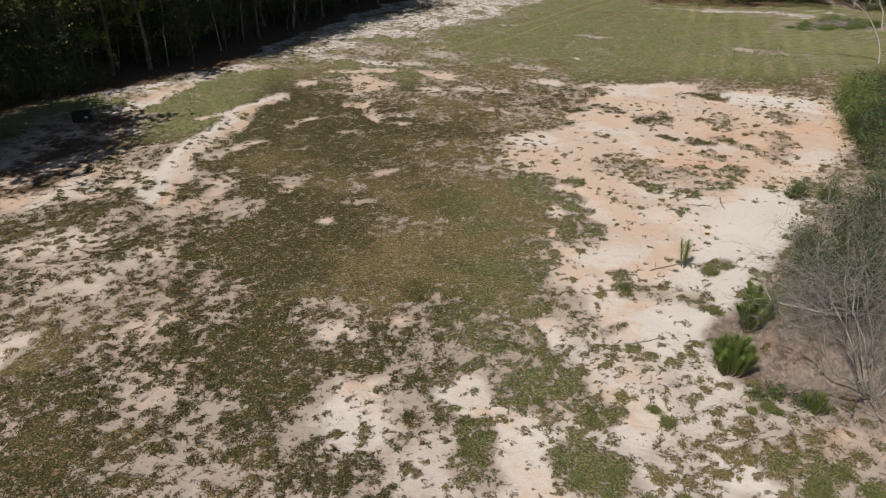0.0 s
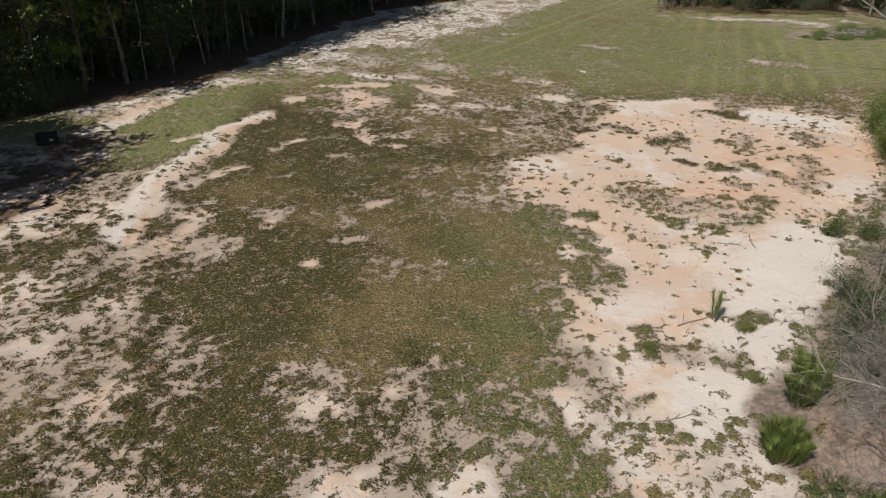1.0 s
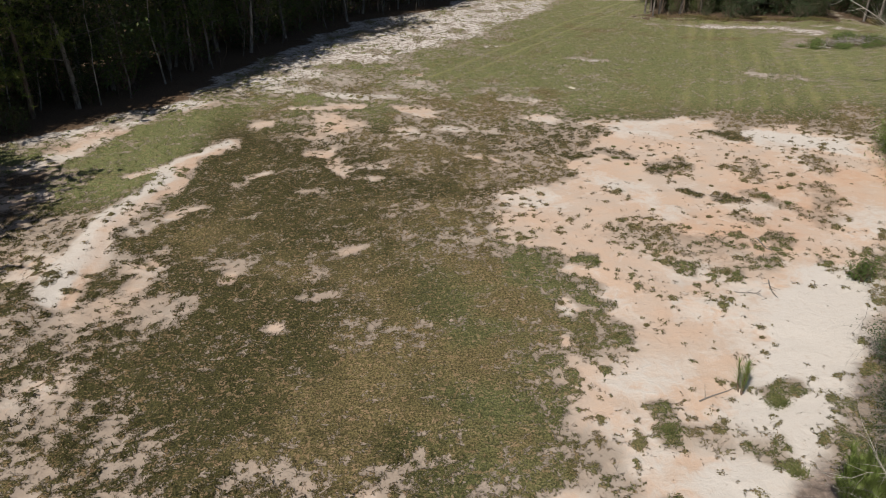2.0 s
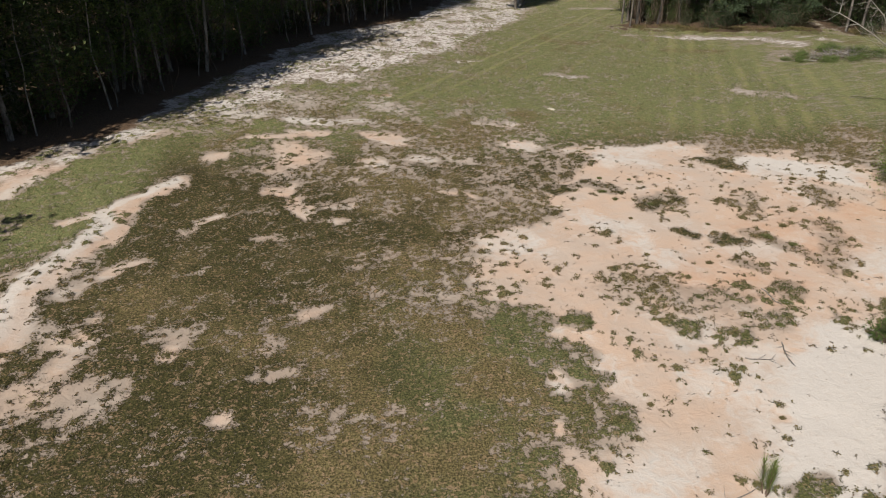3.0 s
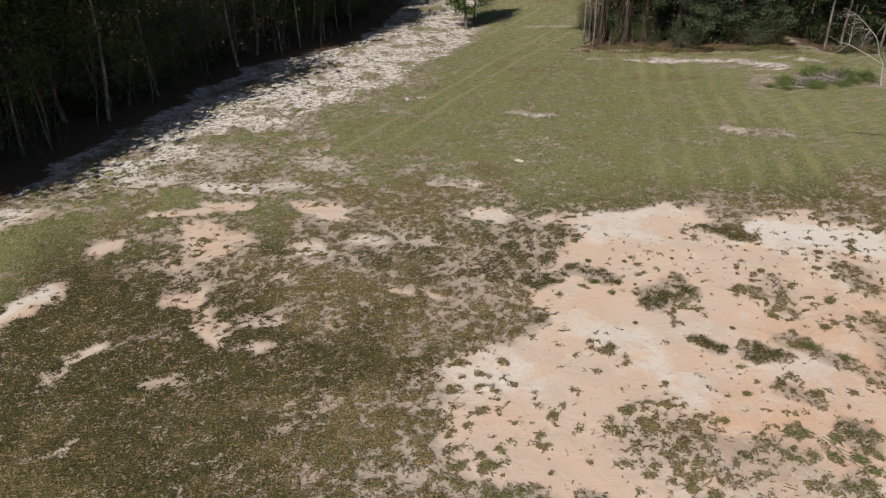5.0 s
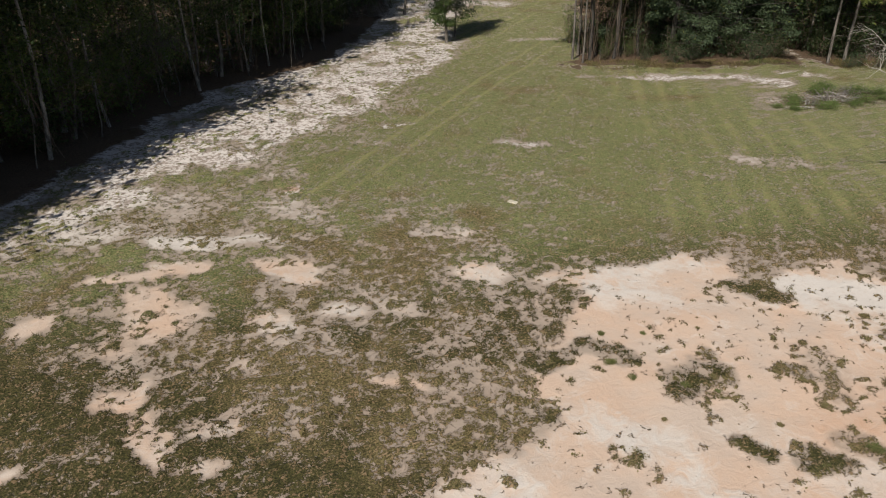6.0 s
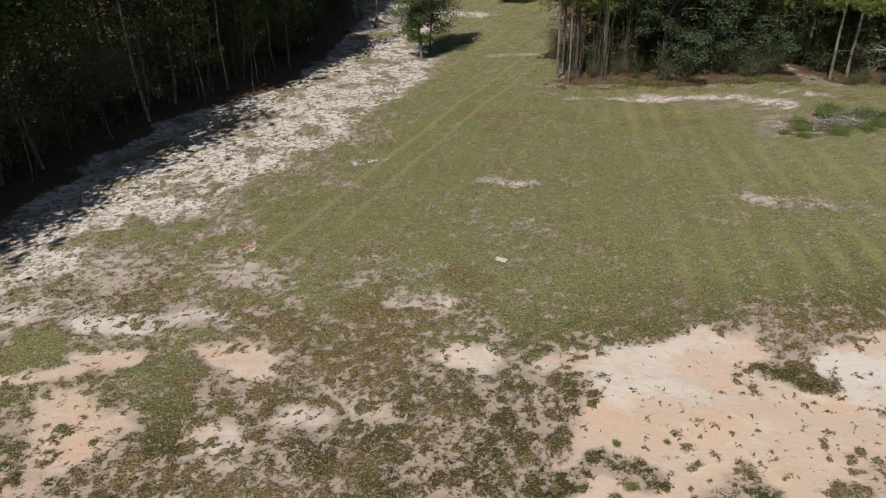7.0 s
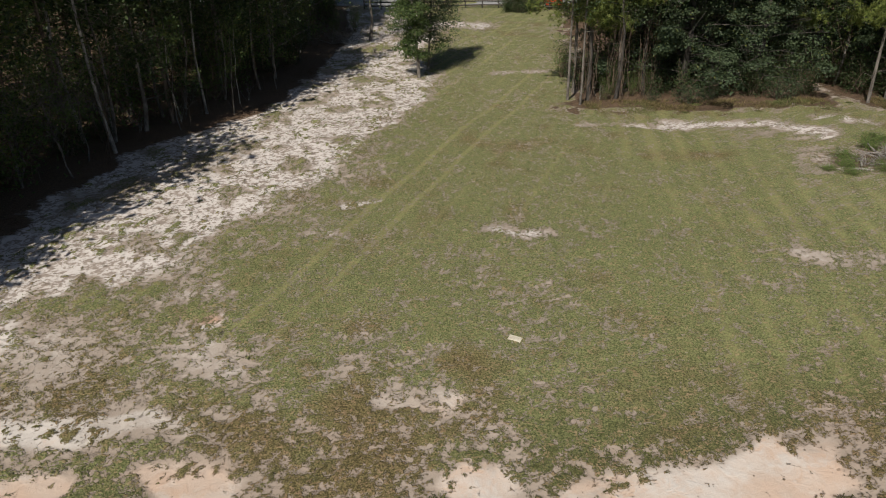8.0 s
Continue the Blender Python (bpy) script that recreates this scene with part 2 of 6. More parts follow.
WORN_NORTH = [
    (9.6, 45.2, 11.4, 45.3, 0.38, 0.2), (-4.8, 50.7, -1.0, 50.3, 0.29, 0.15), (-2.2, 47.1, -0.8, 47.3, 0.52, 0.94), (-1.8, 46.0, -1.4, 43.9, 0.54, 0.9), (2.6, 42.9, 2.1, 43.7, 0.49, 0.95),
    (-6.5, 44.7, -5.8, 44.9, 0.65, 0.96), (-5.9, 49.8, -5.1, 50.0, 0.49, 0.95), (0.3, 54.5, 0.8, 55.3, 0.26, 0.15), (-0.7, 56.9, 1.0, 56.8, 0.44, 0.4), (-4.3, 50.7, -2.3, 50.4, 0.4, 0.12),
    (-2.2, 50.7, 0.2, 49.8, 0.34, 0.25), (0.5, 47.9, 1.1, 47.6, 0.67, 0.1), (-3.3, 48.4, -2.7, 48.3, 0.69, 0.1), (6.3, 63.4, 7.4, 63.6, 0.31, 0.2), (6.0, 50.0, 7.0, 49.9, 0.36, 0.35),
    (12.1, 59.2, 13.6, 58.3, 0.36, 0.35),
]
FAR_SPECKS = [
    (15.1, 59.0, 15.7, 57.5, 0.37, 0.78), (22.9, 54.1, 24.9, 53.2, 0.6, 0.55), (18.9, 56.9, 20.7, 56.2, 0.68, 0.86), (4.2, 60.8, 5.5, 60.2, 0.37, 0.6), (3.6, 54.3, 5.7, 52.8, 0.46, 0.85),
    (4.7, 51.8, 6.6, 50.7, 0.51, 0.8), (8.8, 55.8, 13.2, 52.3, 1.78, 0.9), (21.3, 72.1, 25.3, 69.9, 0.46, 0.4), (25.8, 70.3, 29.6, 68.9, 0.85, 0.14), (30.9, 68.5, 32.3, 66.5, 0.95, 0.14),
    (28.0, 67.4, 30.7, 65.4, 0.61, 0.7), (34.0, 68.3, 36.4, 66.7, 0.55, 0.2), (20.0, 86.3, 23.3, 85.3, 0.51, 0.5), (20.9, 107.5, 23.8, 104.8, 1.42, 0.2), (19.0, 80.2, 20.2, 75.7, 0.82, 0.8), (11.0, 97.8, 13.0, 97.8, 1.0, 0.9),
]
TUFTS = [
    (5.1, 35.8, 5.7, 32.5, 0.77, 0.1), (9.1, 32.1, 11.8, 30.0, 1.31, 0.26), (8.4, 28.5, 10.1, 27.9, 0.77, 0.16), (7.9, 40.4, 8.8, 40.4, 0.36, 0.85), (9.7, 41.1, 10.5, 40.0, 0.29, 0.85),
    (11.5, 38.5, 12.3, 39.1, 0.55, 0.75), (13.1, 39.9, 12.8, 38.5, 0.25, 0.6), (16.2, 43.3, 17.2, 42.5, 0.41, 0.97), (14.9, 38.9, 16.0, 37.8, 0.25, 0.7), (13.4, 35.2, 13.8, 35.4, 0.35, 0.95),
    (12.1, 36.2, 12.5, 35.5, 0.19, 0.85), (14.9, 35.6, 15.6, 34.3, 0.33, 0.65), (18.9, 39.0, 19.1, 37.9, 0.51, 0.5), (18.1, 36.1, 16.7, 32.6, 0.52, 0.5), (15.9, 33.8, 16.3, 33.4, 0.43, 0.5),
    (13.1, 33.6, 13.6, 33.0, 0.25, 0.6),
]
TUFTS_SOUTH = [
    (13.8, 31.6, 13.8, 31.0, 0.36, 0.65), (9.9, 32.2, 10.4, 31.8, 0.36, 0.5), (6.6, 30.5, 7.0, 30.3, 0.29, 0.97), (9.6, 29.7, 9.8, 29.5, 0.3, 0.85), (11.6, 29.3, 11.6, 29.0, 0.19, 0.9),
    (5.7, 29.0, 6.7, 28.7, 0.31, 0.6), (5.7, 28.1, 6.3, 27.5, 0.36, 0.92), (6.7, 27.6, 6.8, 27.4, 0.15, 0.85), (6.8, 26.5, 6.9, 26.1, 0.25, 0.5), (5.6, 25.8, 6.8, 25.4, 0.4, 0.62),
    (13.1, 30.4, 12.8, 29.6, 0.17, 0.5), (14.7, 29.8, 14.7, 29.7, 0.13, 0.7), (10.3, 31.0, 11.9, 31.2, 0.7, 0.35), (9.4, 40.7, 10.4, 40.0, 0.37, 0.75), (8.0, 40.4, 8.6, 40.3, 0.37, 0.85),
    (16.1, 39.1, 15.9, 37.4, 0.59, 0.3),
]
SAND_EDGE = [(4.3, 35.7), (4.8, 36.8), (6.6, 36.7), (7.8, 38.0), (7.4, 39.1), (7.6, 40.6), (9.2, 41.3), (10.5, 43.0), (10.8, 44.3), (9.9, 45.1), (12.8, 45.4), (15.1, 45.7), (16.7, 45.1), (16.3, 43.0), (17.4, 42.6), (18.6, 44.0), (20.4, 43.6), (21.6, 42.0), (22.9, 40.7), (23.2, 39.7), (20.1, 33.9), (16.6, 29.8), (14.3, 26.0), (12.4, 22.8), (10.2, 20.7), (8.7, 18.6), (6.8, 18.1), (5.9, 18.9), (5.9, 20.7), (5.7, 22.1), (5.0, 22.4), (5.3, 24.4), (6.3, 24.0), (7.4, 24.7), (6.7, 25.9), (6.4, 27.0), (6.2, 28.5), (5.9, 29.6), (6.4, 30.5), (5.1, 31.3), (4.0, 32.1)]
STRIP_EDGE = [(-16.0, 38.0), (-13.4, 45.0), (-9.4, 50.4), (-5.8, 55.0), (-2.6, 57.6), (-0.2, 60.1), (1.2, 63.0), (2.9, 65.1), (6.3, 68.3), (8.7, 73.0), (12.3, 78.0), (15.2, 84.0), (15.6, 90.0), (16.0, 96.0), (20.0, 103.0)]
BERM_LINE = [(-8.3, 41.6), (-9.7, 39.6), (-10.3, 37.3), (-10.8, 33.5), (-11.0, 30.9), (-11.1, 28.1)]
# red clay: x1, y1, x2, y2, radius, strength
CLAY = [
    (12.0, 31.5, 17.5, 36.5, 2.2, 0.62), (16, 33.5, 19.5, 37, 1.6, 0.6), (21.4, 34, 22.4, 40, 1.1, 0.7), (10.4, 18.0, 10.6, 17.6, 0.3, 0.5),
    (10.2, 14.6, 13, 14.6, 0.8, 0.8), (-14.6, 43.5, -16.6, 41.5, 0.9, 0.68), (-4.6, 46, -3.4, 44.8, 1.2, 0.38), (-10.4, 36, -11.2, 30, 0.7, 0.5),
    (-14, 29, -17, 31, 1.6, 0.55), (-8.6, 42, -10.5, 38, 0.5, 0.5), (-0.3, 55.6, 0.4, 55.2, 0.5, 0.9), (-4.5, 40.5, -1.5, 38.5, 1.5, 0.5), (1, 36, 4, 38, 2.5, 0.45), (0.2, 48, 0.9, 47.3, 0.7, 0.4), (-7.2, 30.2, -6.7, 29.6, 0.5, 0.6),
]


def warped(x, y):
    """Ragged outlines: places shifted by a few decimetres."""
    wx = x + 0.7 * (vnoise(x, y, 2.3, 21) - 0.5) + 0.5 * (vnoise(x, y, 0.8, 22) - 0.5)
    wy = y + 0.7 * (vnoise(x, y, 2.3, 23) - 0.5) + 0.5 * (vnoise(x, y, 0.8, 24) - 0.5)
    return wx, wy


def paint(p, x, y, rows, soft=1.0):
    """Brings p to each row's value inside its stretch, later rows over earlier ones."""
    for x1, y1, x2, y2, r, c in rows:
        m = 1.5 * r + 0.3 * soft
        k = np.nonzero((x > min(x1, x2) - m) & (x < max(x1, x2) + m) & (y > min(y1, y2) - m) & (y < max(y1, y2) + m))[0]
        d = capsule(x[k], y[k], x1, y1, x2, y2)
        p[k] += (c - p[k]) * (1 - step(r * 0.5 - 0.04 * soft, r * 1.5 + 0.15 * soft, d))
    return p


def depth_in(x, y, corners):
    """Metres inside an outline (negative outside, down to about -4)."""
    out = np.full(len(x), -4.0)
    xs, ys = [c[0] for c in corners], [c[1] for c in corners]
    k = np.nonzero((x > min(xs) - 4) & (x < max(xs) + 4) & (y > min(ys) - 4) & (y < max(ys) + 4))[0]
    px, py = x[k], y[k]
    inside, near = np.zeros(len(k), bool), np.full(len(k), 99.0)
    for (x1, y1), (x2, y2) in zip(corners, corners[1:] + corners[:1]):
        near = np.minimum(near, capsule(px, py, x1, y1, x2, y2))
        if y1 != y2:
            inside ^= ((y1 > py) != (y2 > py)) & (px < x1 + (py - y1) * (x2 - x1) / (y2 - y1))
    out[k] = np.where(inside, near, -near)
    return out


def cells(x, y, size, seed):
    """Lowest of (rank + squared distance) over scattered clump centres: clumps that widen as a threshold rises."""
    gx, gy = np.floor(x / size), np.floor(y / size)
    best = np.full_like(x, 9.0)
    for i in (-1, 0, 1):
        for j in (-1, 0, 1):
            cx, cy = gx + i, gy + j
            px = (cx + lattice(cx, cy, seed)) * size
            py = (cy + lattice(cx, cy, seed + 1)) * size
            rank = lattice(cx, cy, seed + 2)
            best = np.minimum(best, rank + 1.5 * ((x - px) ** 2 + (y - py) ** 2) / (size * size))
    return best


def clump_raw(x, y):
    jx = x + 0.14 * (vnoise(x, y, 0.17, 33) - 0.5) + 0.2 * (vnoise(x, y, 0.5, 35) - 0.5)
    jy = y + 0.14 * (vnoise(x, y, 0.17, 34) - 0.5) + 0.2 * (vnoise(x, y, 0.5, 36) - 0.5)
    u = np.minimum(cells(jx, jy, 0.38, 301), 0.05 + cells(jx, jy, 0.2, 311))
    return u + 0.36 * (vnoise(x, y, 1.5, 37) - 0.5) + 0.22 * (vnoise(x, y, 0.6, 38) - 0.5) + 0.14 * (vnoise(x, y, 0.13, 40) - 0.5)


probe = np.random.default_rng(7).uniform(0, 60, (2, 20000))
CLUMP_RANKS = np.quantile(clump_raw(probe[0], probe[1]), np.linspace(0, 1, 65))


def clumps(x, y):
    """0 to 1, evenly spread: ground is grown over where this lies below its cover."""
    return np.interp(clump_raw(x, y), CLUMP_RANKS, np.linspace(0, 1, 65))


def plan(x, y):
    """Cover, clay, pale sand, lushness, mown stripes and litter with painted edge shade of the ground at x, y."""
    wx, wy = warped(x, y)
    p = 0.97 + 0.03 * step(50, 54, wy) - 0.45 * (1 - step(11, 15, wy)) - 0.35 * step(15, 19, wx) * (1 - step(42, 46, wy))
    p = p - 0.05 * fbm(x, y, 2.2, 39, 2) + 0.06 * step(19, 23, y) * (1 - step(2, 5, x))
    p = paint(p, wx, wy, ZONES, 2.5)
    p = paint(p, wx, wy, THIN, 3.0)
    sand = depth_in(wx, wy, SAND_EDGE)
    p = p + (0.02 + 0.045 * vnoise(x, y, 2.0, 28) - p) * step(-0.9, 0.35, sand)
    west = in_wood(x, y)
    strip = step(-1.1, 1.0, np.interp(wy, [q[1] for q in STRIP_EDGE], [q[0] for q in STRIP_EDGE]) - wx) * step(39, 44, wy)
    fringe = step(-5.0, 0.5, np.interp(wy, [q[1] for q in STRIP_EDGE], [q[0] for q in STRIP_EDGE]) - wx) * step(46, 52, wy) * (1 - step(66, 76, wy))
    p = p + (0.44 - p) * 0.85 * fringe * (1 - strip)
    p = p + (0.13 + 0.45 * step(0.6, 0.85, fbm(x, y * 0.8, 1.7, 27, 2)) - p) * strip
    for rows in (NEAR, NEAR_EAST, WEST, TURF_SPOTS, TURF_SPOTS_SOUTH, WORN, WORN_NORTH, FAR_SPECKS, TUFTS, TUFTS_SOUTH):
        p = paint(p, wx, wy, rows)
    berm = np.full_like(x, 99.0)
    for (x1, y1), (x2, y2) in zip(BERM_LINE, BERM_LINE[1:]):
        berm = np.minimum(berm, capsule(wx, wy, x1, y1, x2, y2))
    wide = np.interp(y, [28, 33, 38, 42], [0.7, 0.85, 0.76, 0.5])
    p = p + (0.09 - p) * (1 - step(wide - 0.4, wide + 0.35, berm))
    bank = 1 - step(wide - 0.3, wide + 0.4, berm)
    lee = step(-0.25, 0.35, wx - np.interp(wy, [q[1] for q in BERM_LINE[::-1]], [q[0] for q in BERM_LINE[::-1]]))
    wood = np.maximum(west, in_grove(x, y))
    heap = union(x, y, [(11.0, 18.2, 16, 17.2, 2.3, 1.0), (13.5, 22, 17, 26, 1.7, 0.7), (11, 15.4, 13.5, 15, 0.7, 0.6)], 1.2)
    p = p * (1 - 0.85 * heap)
    # last term reaches out over bare sand, painting the western wood's shadow band
    wood = wood + 1.3 * step(15, 20, x) * (1 - step(77, 81, y)) - 1.5 * step(15, 20, x) * (1 - step(22, 24, x)) * step(77, 80, y) + 1.8 * (1 - step(10, 15, x)) * step(40, 46, y)
    litter_shade = step(-1.2, 1.0, wood + 1.5 * (vnoise(x, y, 1.7, 31) - 0.5) + step(15, 20, x) * 2.4 * (vnoise(x, y, 0.8, 32) - 0.5))
    litter_shade = np.maximum(litter_shade, 0.75 * union(wx, wy, [(-16.9, 36.5, -18.0, 29.0, 2.6, 1.0), (-16.2, 41.0, -17.6, 37.6, 0.9, 0.6)], 2.5) * (0.4 + 0.6 * fbm(x, y, 1.1, 29, 2)))
    litter_shade = np.maximum(litter_shade, 0.62 * union(wx, wy, [(30.6, 62.0, 35.4, 61.8, 1.5, 1.0)], 2.0))
    litter_shade = litter_shade * (1 - 0.75 * union(wx, wy, [(37.5, 66.5, 38.0, 71, 0.7, 1.0), (38.0, 71, 39.4, 78, 0.5, 0.7)], 1.6))
    p = p * (1 - 0.85 * litter_shade)
    p = p + 0.34 * (fbm(x, y, 1.9, 46, 3, 0.7) - 0.5) * step(0.08, 0.35, p) * (1 - 0.6 * step(0.85, 0.97, p))
    gap = p - clumps(x, y) - 0.12 * step(0.15, 0.4, p) * (1 - step(0.8, 1.0, p))
    grown = np.clip(0.5 + (0.55 - 0.15 * step(47, 53, y)) * gap * (1 + np.where(gap > 0, 7 * (1 - step(0.03, 0.35, p)), 2.2 * (1 - step(0.04, 0.16, p)))), 0, 1)
    cover = step(-0.2 * step(0.1, 0.4, p) - 0.01, 0.02 + 0.14 * step(0.1, 0.4, p), gap)
    clay = union(wx, wy, CLAY, 1.6) * (0.55 + 0.45 * fbm(x, y, 1.6, 61, 3))
    pale = np.clip(fbm(x, y, 2.6, 71, 3) * 0.75 + 0.9 * strip - 0.15, 0, 1)
    pale = np.maximum(pale, union(wx, wy, [(-11, 17, -13, 25, 3.5, 0.45), (14.5, 28, 10, 22, 1.5, 0.9), (18.5, 42.8, 21.5, 40.5, 0.9, 1.0), (9, 19, 9, 14, 2.2, 0.8)], 1.6))
    pale = np.maximum(np.maximum(pale, 0.95 * step(47.5, 51, y)), bank * (1 - lee))
    clay = np.maximum(clay, 0.5 * bank * lee)
    pale = np.maximum(pale, (0.4 + 0.32 * step(-8, -2, x)) * (1 - step(17, 25, y - 0.25 * x)) * (0.55 + 0.6 * fbm(x, y, 1.7, 73, 2)))
    lush = 0.4 + 0.75 * (fbm(x, y, 4.0, 81, 4, 0.7) - 0.5) * (1 - 0.3 * step(46, 53, y)) + 0.16 * step(41, 49, y) + 0.3 * step(50, 64, y)
    lush = lush + 0.3 * (1 - step(-3.0, 1.5, x)) * step(18, 24, y) * (1 - step(40, 45, y)) - 0.1 * np.exp(-((x - 3) / 4) ** 2 - ((y - 38) / 5) ** 2)
    lush = lush + 0.18 * step(0, 3, x) * step(18, 24, y) * (1 - step(31, 36, y)) + 0.2 * (1 - step(-11, -8.5, x)) * step(33, 37, y)
    lush = lush + 0.25 * (1 - step(17, 23, y)) + 0.16 * step(34, 37, y) * (1 - step(43, 47, y)) * (1 - step(4, 7, x))
    lush = lush + 0.5 * (fbm(x, y * 0.8, 1.4, 83, 3) - 0.5) * step(46, 53, y)
    lush = lush + 0.34 * step(5, 13, x) * step(44, 48, y) * (1 - step(58, 66, y))
    lush = np.clip(lush, 0.1 + 0.32 * step(48, 55, y), 1)
    for rows in (NEAR, NEAR_EAST, WEST, WORN_NORTH, TUFTS, TUFTS_SOUTH):
        lush = paint(lush, wx, wy, [(*q[:5], 0.95) for q in rows if q[5] > 0.74])
    along = x * 0.83 - y * 0.56
    across = x * 0.94 - y * 0.34
    lane = 0.5 + 0.5 * np.sin(along * 2 * math.pi / 1.55 + 1.5 * vnoise(x, y, 6, 91))
    field = 0.5 + 0.5 * np.sin(across * 2 * math.pi / 1.45 + 1.5 * vnoise(x, y, 6, 92))
    k = step(12, 17, x - 0.35 * (y - 50))
    near = 0.5 + 0.5 * np.sin((x * 0.998 - y * 0.05) * 2 * math.pi / 1.3 + 1.5 * vnoise(x, y, 6, 93))
    track = step(0.8, 0.98, lane) * (0.35 + 0.65 * step(0.2, 0.8, vnoise(along, y * 0.05, 1.9, 94)))
    stripe = (0.12 * lane + 1.05 * track) * (1 - k) * (0.3 + 0.7 * step(50, 60, y + 0.5 * (8 - x))) + (0.4 + 0.7 * vnoise(x, y, 5.0, 95)) * field * k
    q = step(44, 49, y)
    stripe = stripe * q + 0.35 * near * (1 - q) * step(16, 24, y)
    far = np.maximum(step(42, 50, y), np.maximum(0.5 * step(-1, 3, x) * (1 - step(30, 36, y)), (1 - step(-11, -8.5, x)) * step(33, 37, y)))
    return grown, cover, clay, pale, lush, stripe, litter_shade, strip, heap, far, p


# ---------------------------------------------------------------- mesh helpers
def mesh_np(name, verts, faces, mat, smooth=False):
    """A mesh from arrays; faces have three or four corners each."""
    verts, faces = np.asarray(verts, np.float32), np.asarray(faces, np.int32)
    me = bpy.data.meshes.new(name)
    n, c = faces.shape
    me.vertices.add(len(verts))
    me.vertices.foreach_set("co", verts.ravel())
    me.loops.add(n * c)
    me.loops.foreach_set("vertex_index", faces.ravel())
    me.polygons.add(n)
    me.polygons.foreach_set("loop_start", np.arange(0, n * c, c, dtype=np.int32))
    me.polygons.foreach_set("use_smooth", np.full(n, smooth, bool))
    me.update(calc_edges=True)
    me.materials.append(mat)
    return me


def colour_layer(me, name, r, g, b):
    a = me.color_attributes.new(name, "FLOAT_COLOR", "POINT")
    a.data.foreach_set("color", np.stack([r, g, b, np.ones_like(r)], 1).astype(np.float32).ravel())


class Build:
    """Collects tubes, boxes and leaves as quads for one mesh."""

    def __init__(self):
        self.v, self.f = [], []

    def tube(self, pts, radii, sides=6, cap=True):
        base = len(self.v)
        n = len(pts)
        for i, (p, r) in enumerate(zip(pts, radii)):
            d = (Vector(pts[min(i + 1, n - 1)]) - Vector(pts[max(i - 1, 0)]))
            d = d.normalized() if d.length > 1e-6 else Vector((0, 0, 1))
            a = d.cross(Vector((0.31, 0.94, 0.12))).normalized()
            b = d.cross(a)
            for k in range(sides):
                t = 2 * math.pi * k / sides
                self.v.append(tuple(Vector(p) + (a * math.cos(t) + b * math.sin(t)) * r))
        for i in range(n - 1):
            for k in range(sides):
                k2 = (k + 1) % sides
                self.f.append((base + i * sides + k, base + i * sides + k2, base + (i + 1) * sides + k2, base + (i + 1) * sides + k))
        if cap and sides == 4:
            self.f.append((base + 3, base + 2, base + 1, base))
            e = base + (n - 1) * sides
            self.f.append((e, e + 1, e + 2, e + 3))
        elif cap and sides == 6:
            for e, o in ((base, (5, 4, 3, 2, 1, 0)), (base + (n - 1) * sides, (0, 1, 2, 3, 4, 5))):
                self.f.append((e + o[0], e + o[1], e + o[2], e + o[3]))
                self.f.append((e + o[0], e + o[3], e + o[4], e + o[5]))

    def box(self, c, s, rz=0.0, bevel=0.0):
        """A box with chamfered upright edges and top."""
        base = len(self.v)
        hx, hy, hz = s[0] / 2, s[1] / 2, s[2] / 2
        b = min(bevel, hx * 0.6, hy * 0.6, hz * 0.6)
        co, si = math.cos(rz), math.sin(rz)
        for z, q in ((-hz, 0), (hz - b, 0), (hz, b)):
            for px, py in ((-1, -1), (1, -1), (1, 1), (-1, 1)):
                x, y = px * (hx - q), py * (hy - q)
                self.v.append((c[0] + x * co - y * si, c[1] + x * si + y * co, c[2] + z))
        for lv in (0, 4):
            for k in range(4):
                k2 = (k + 1) % 4
                self.f.append((base + lv + k, base + lv + k2, base + lv + 4 + k2, base + lv + 4 + k))
        self.f.append((base + 8, base + 9, base + 10, base + 11))
        self.f.append((base + 3, base + 2, base + 1, base))

    def mesh(self, name, mat, smooth=True):
        return mesh_np(name, self.v, self.f, mat, smooth)


def part(name, me, parent, label=""):
    ob = new(name, me)
    ob.parent = parent
    if label:
        tagged(ob, label)
    return ob


def leaf_cards(rng, centres, size, up=0.35, slim=0.55, droop=0.0, out=None):
    """One rhombic, slightly folded leaf at each centre, turned at random."""
    n = len(centres)
    nrm = rng.normal(size=(n, 3))
    nrm[:, 2] = np.abs(nrm[:, 2]) + up
    if out is not None:
        nrm = 0.45 * nrm + out
    nrm /= np.linalg.norm(nrm, axis=1, keepdims=True)
    d = rng.normal(size=(n, 3))
    d[:, 2] -= droop
    d -= nrm * np.sum(d * nrm, 1, keepdims=True)
    d /= np.linalg.norm(d, axis=1, keepdims=True)
    s = np.cross(nrm, d)
    ln = (size * rng.uniform(0.6, 1.35, n))[:, None]
    a = centres - d * ln * 0.5
    b = centres + s * ln * slim * 0.5 + nrm * ln * 0.08
    c = centres + d * ln * 0.5
    e = centres - s * ln * slim * 0.5 + nrm * ln * 0.08
    v = np.stack([a, b, c, e], 1).reshape(-1, 3)
    f = np.arange(4 * n).reshape(-1, 4)
    return v, f


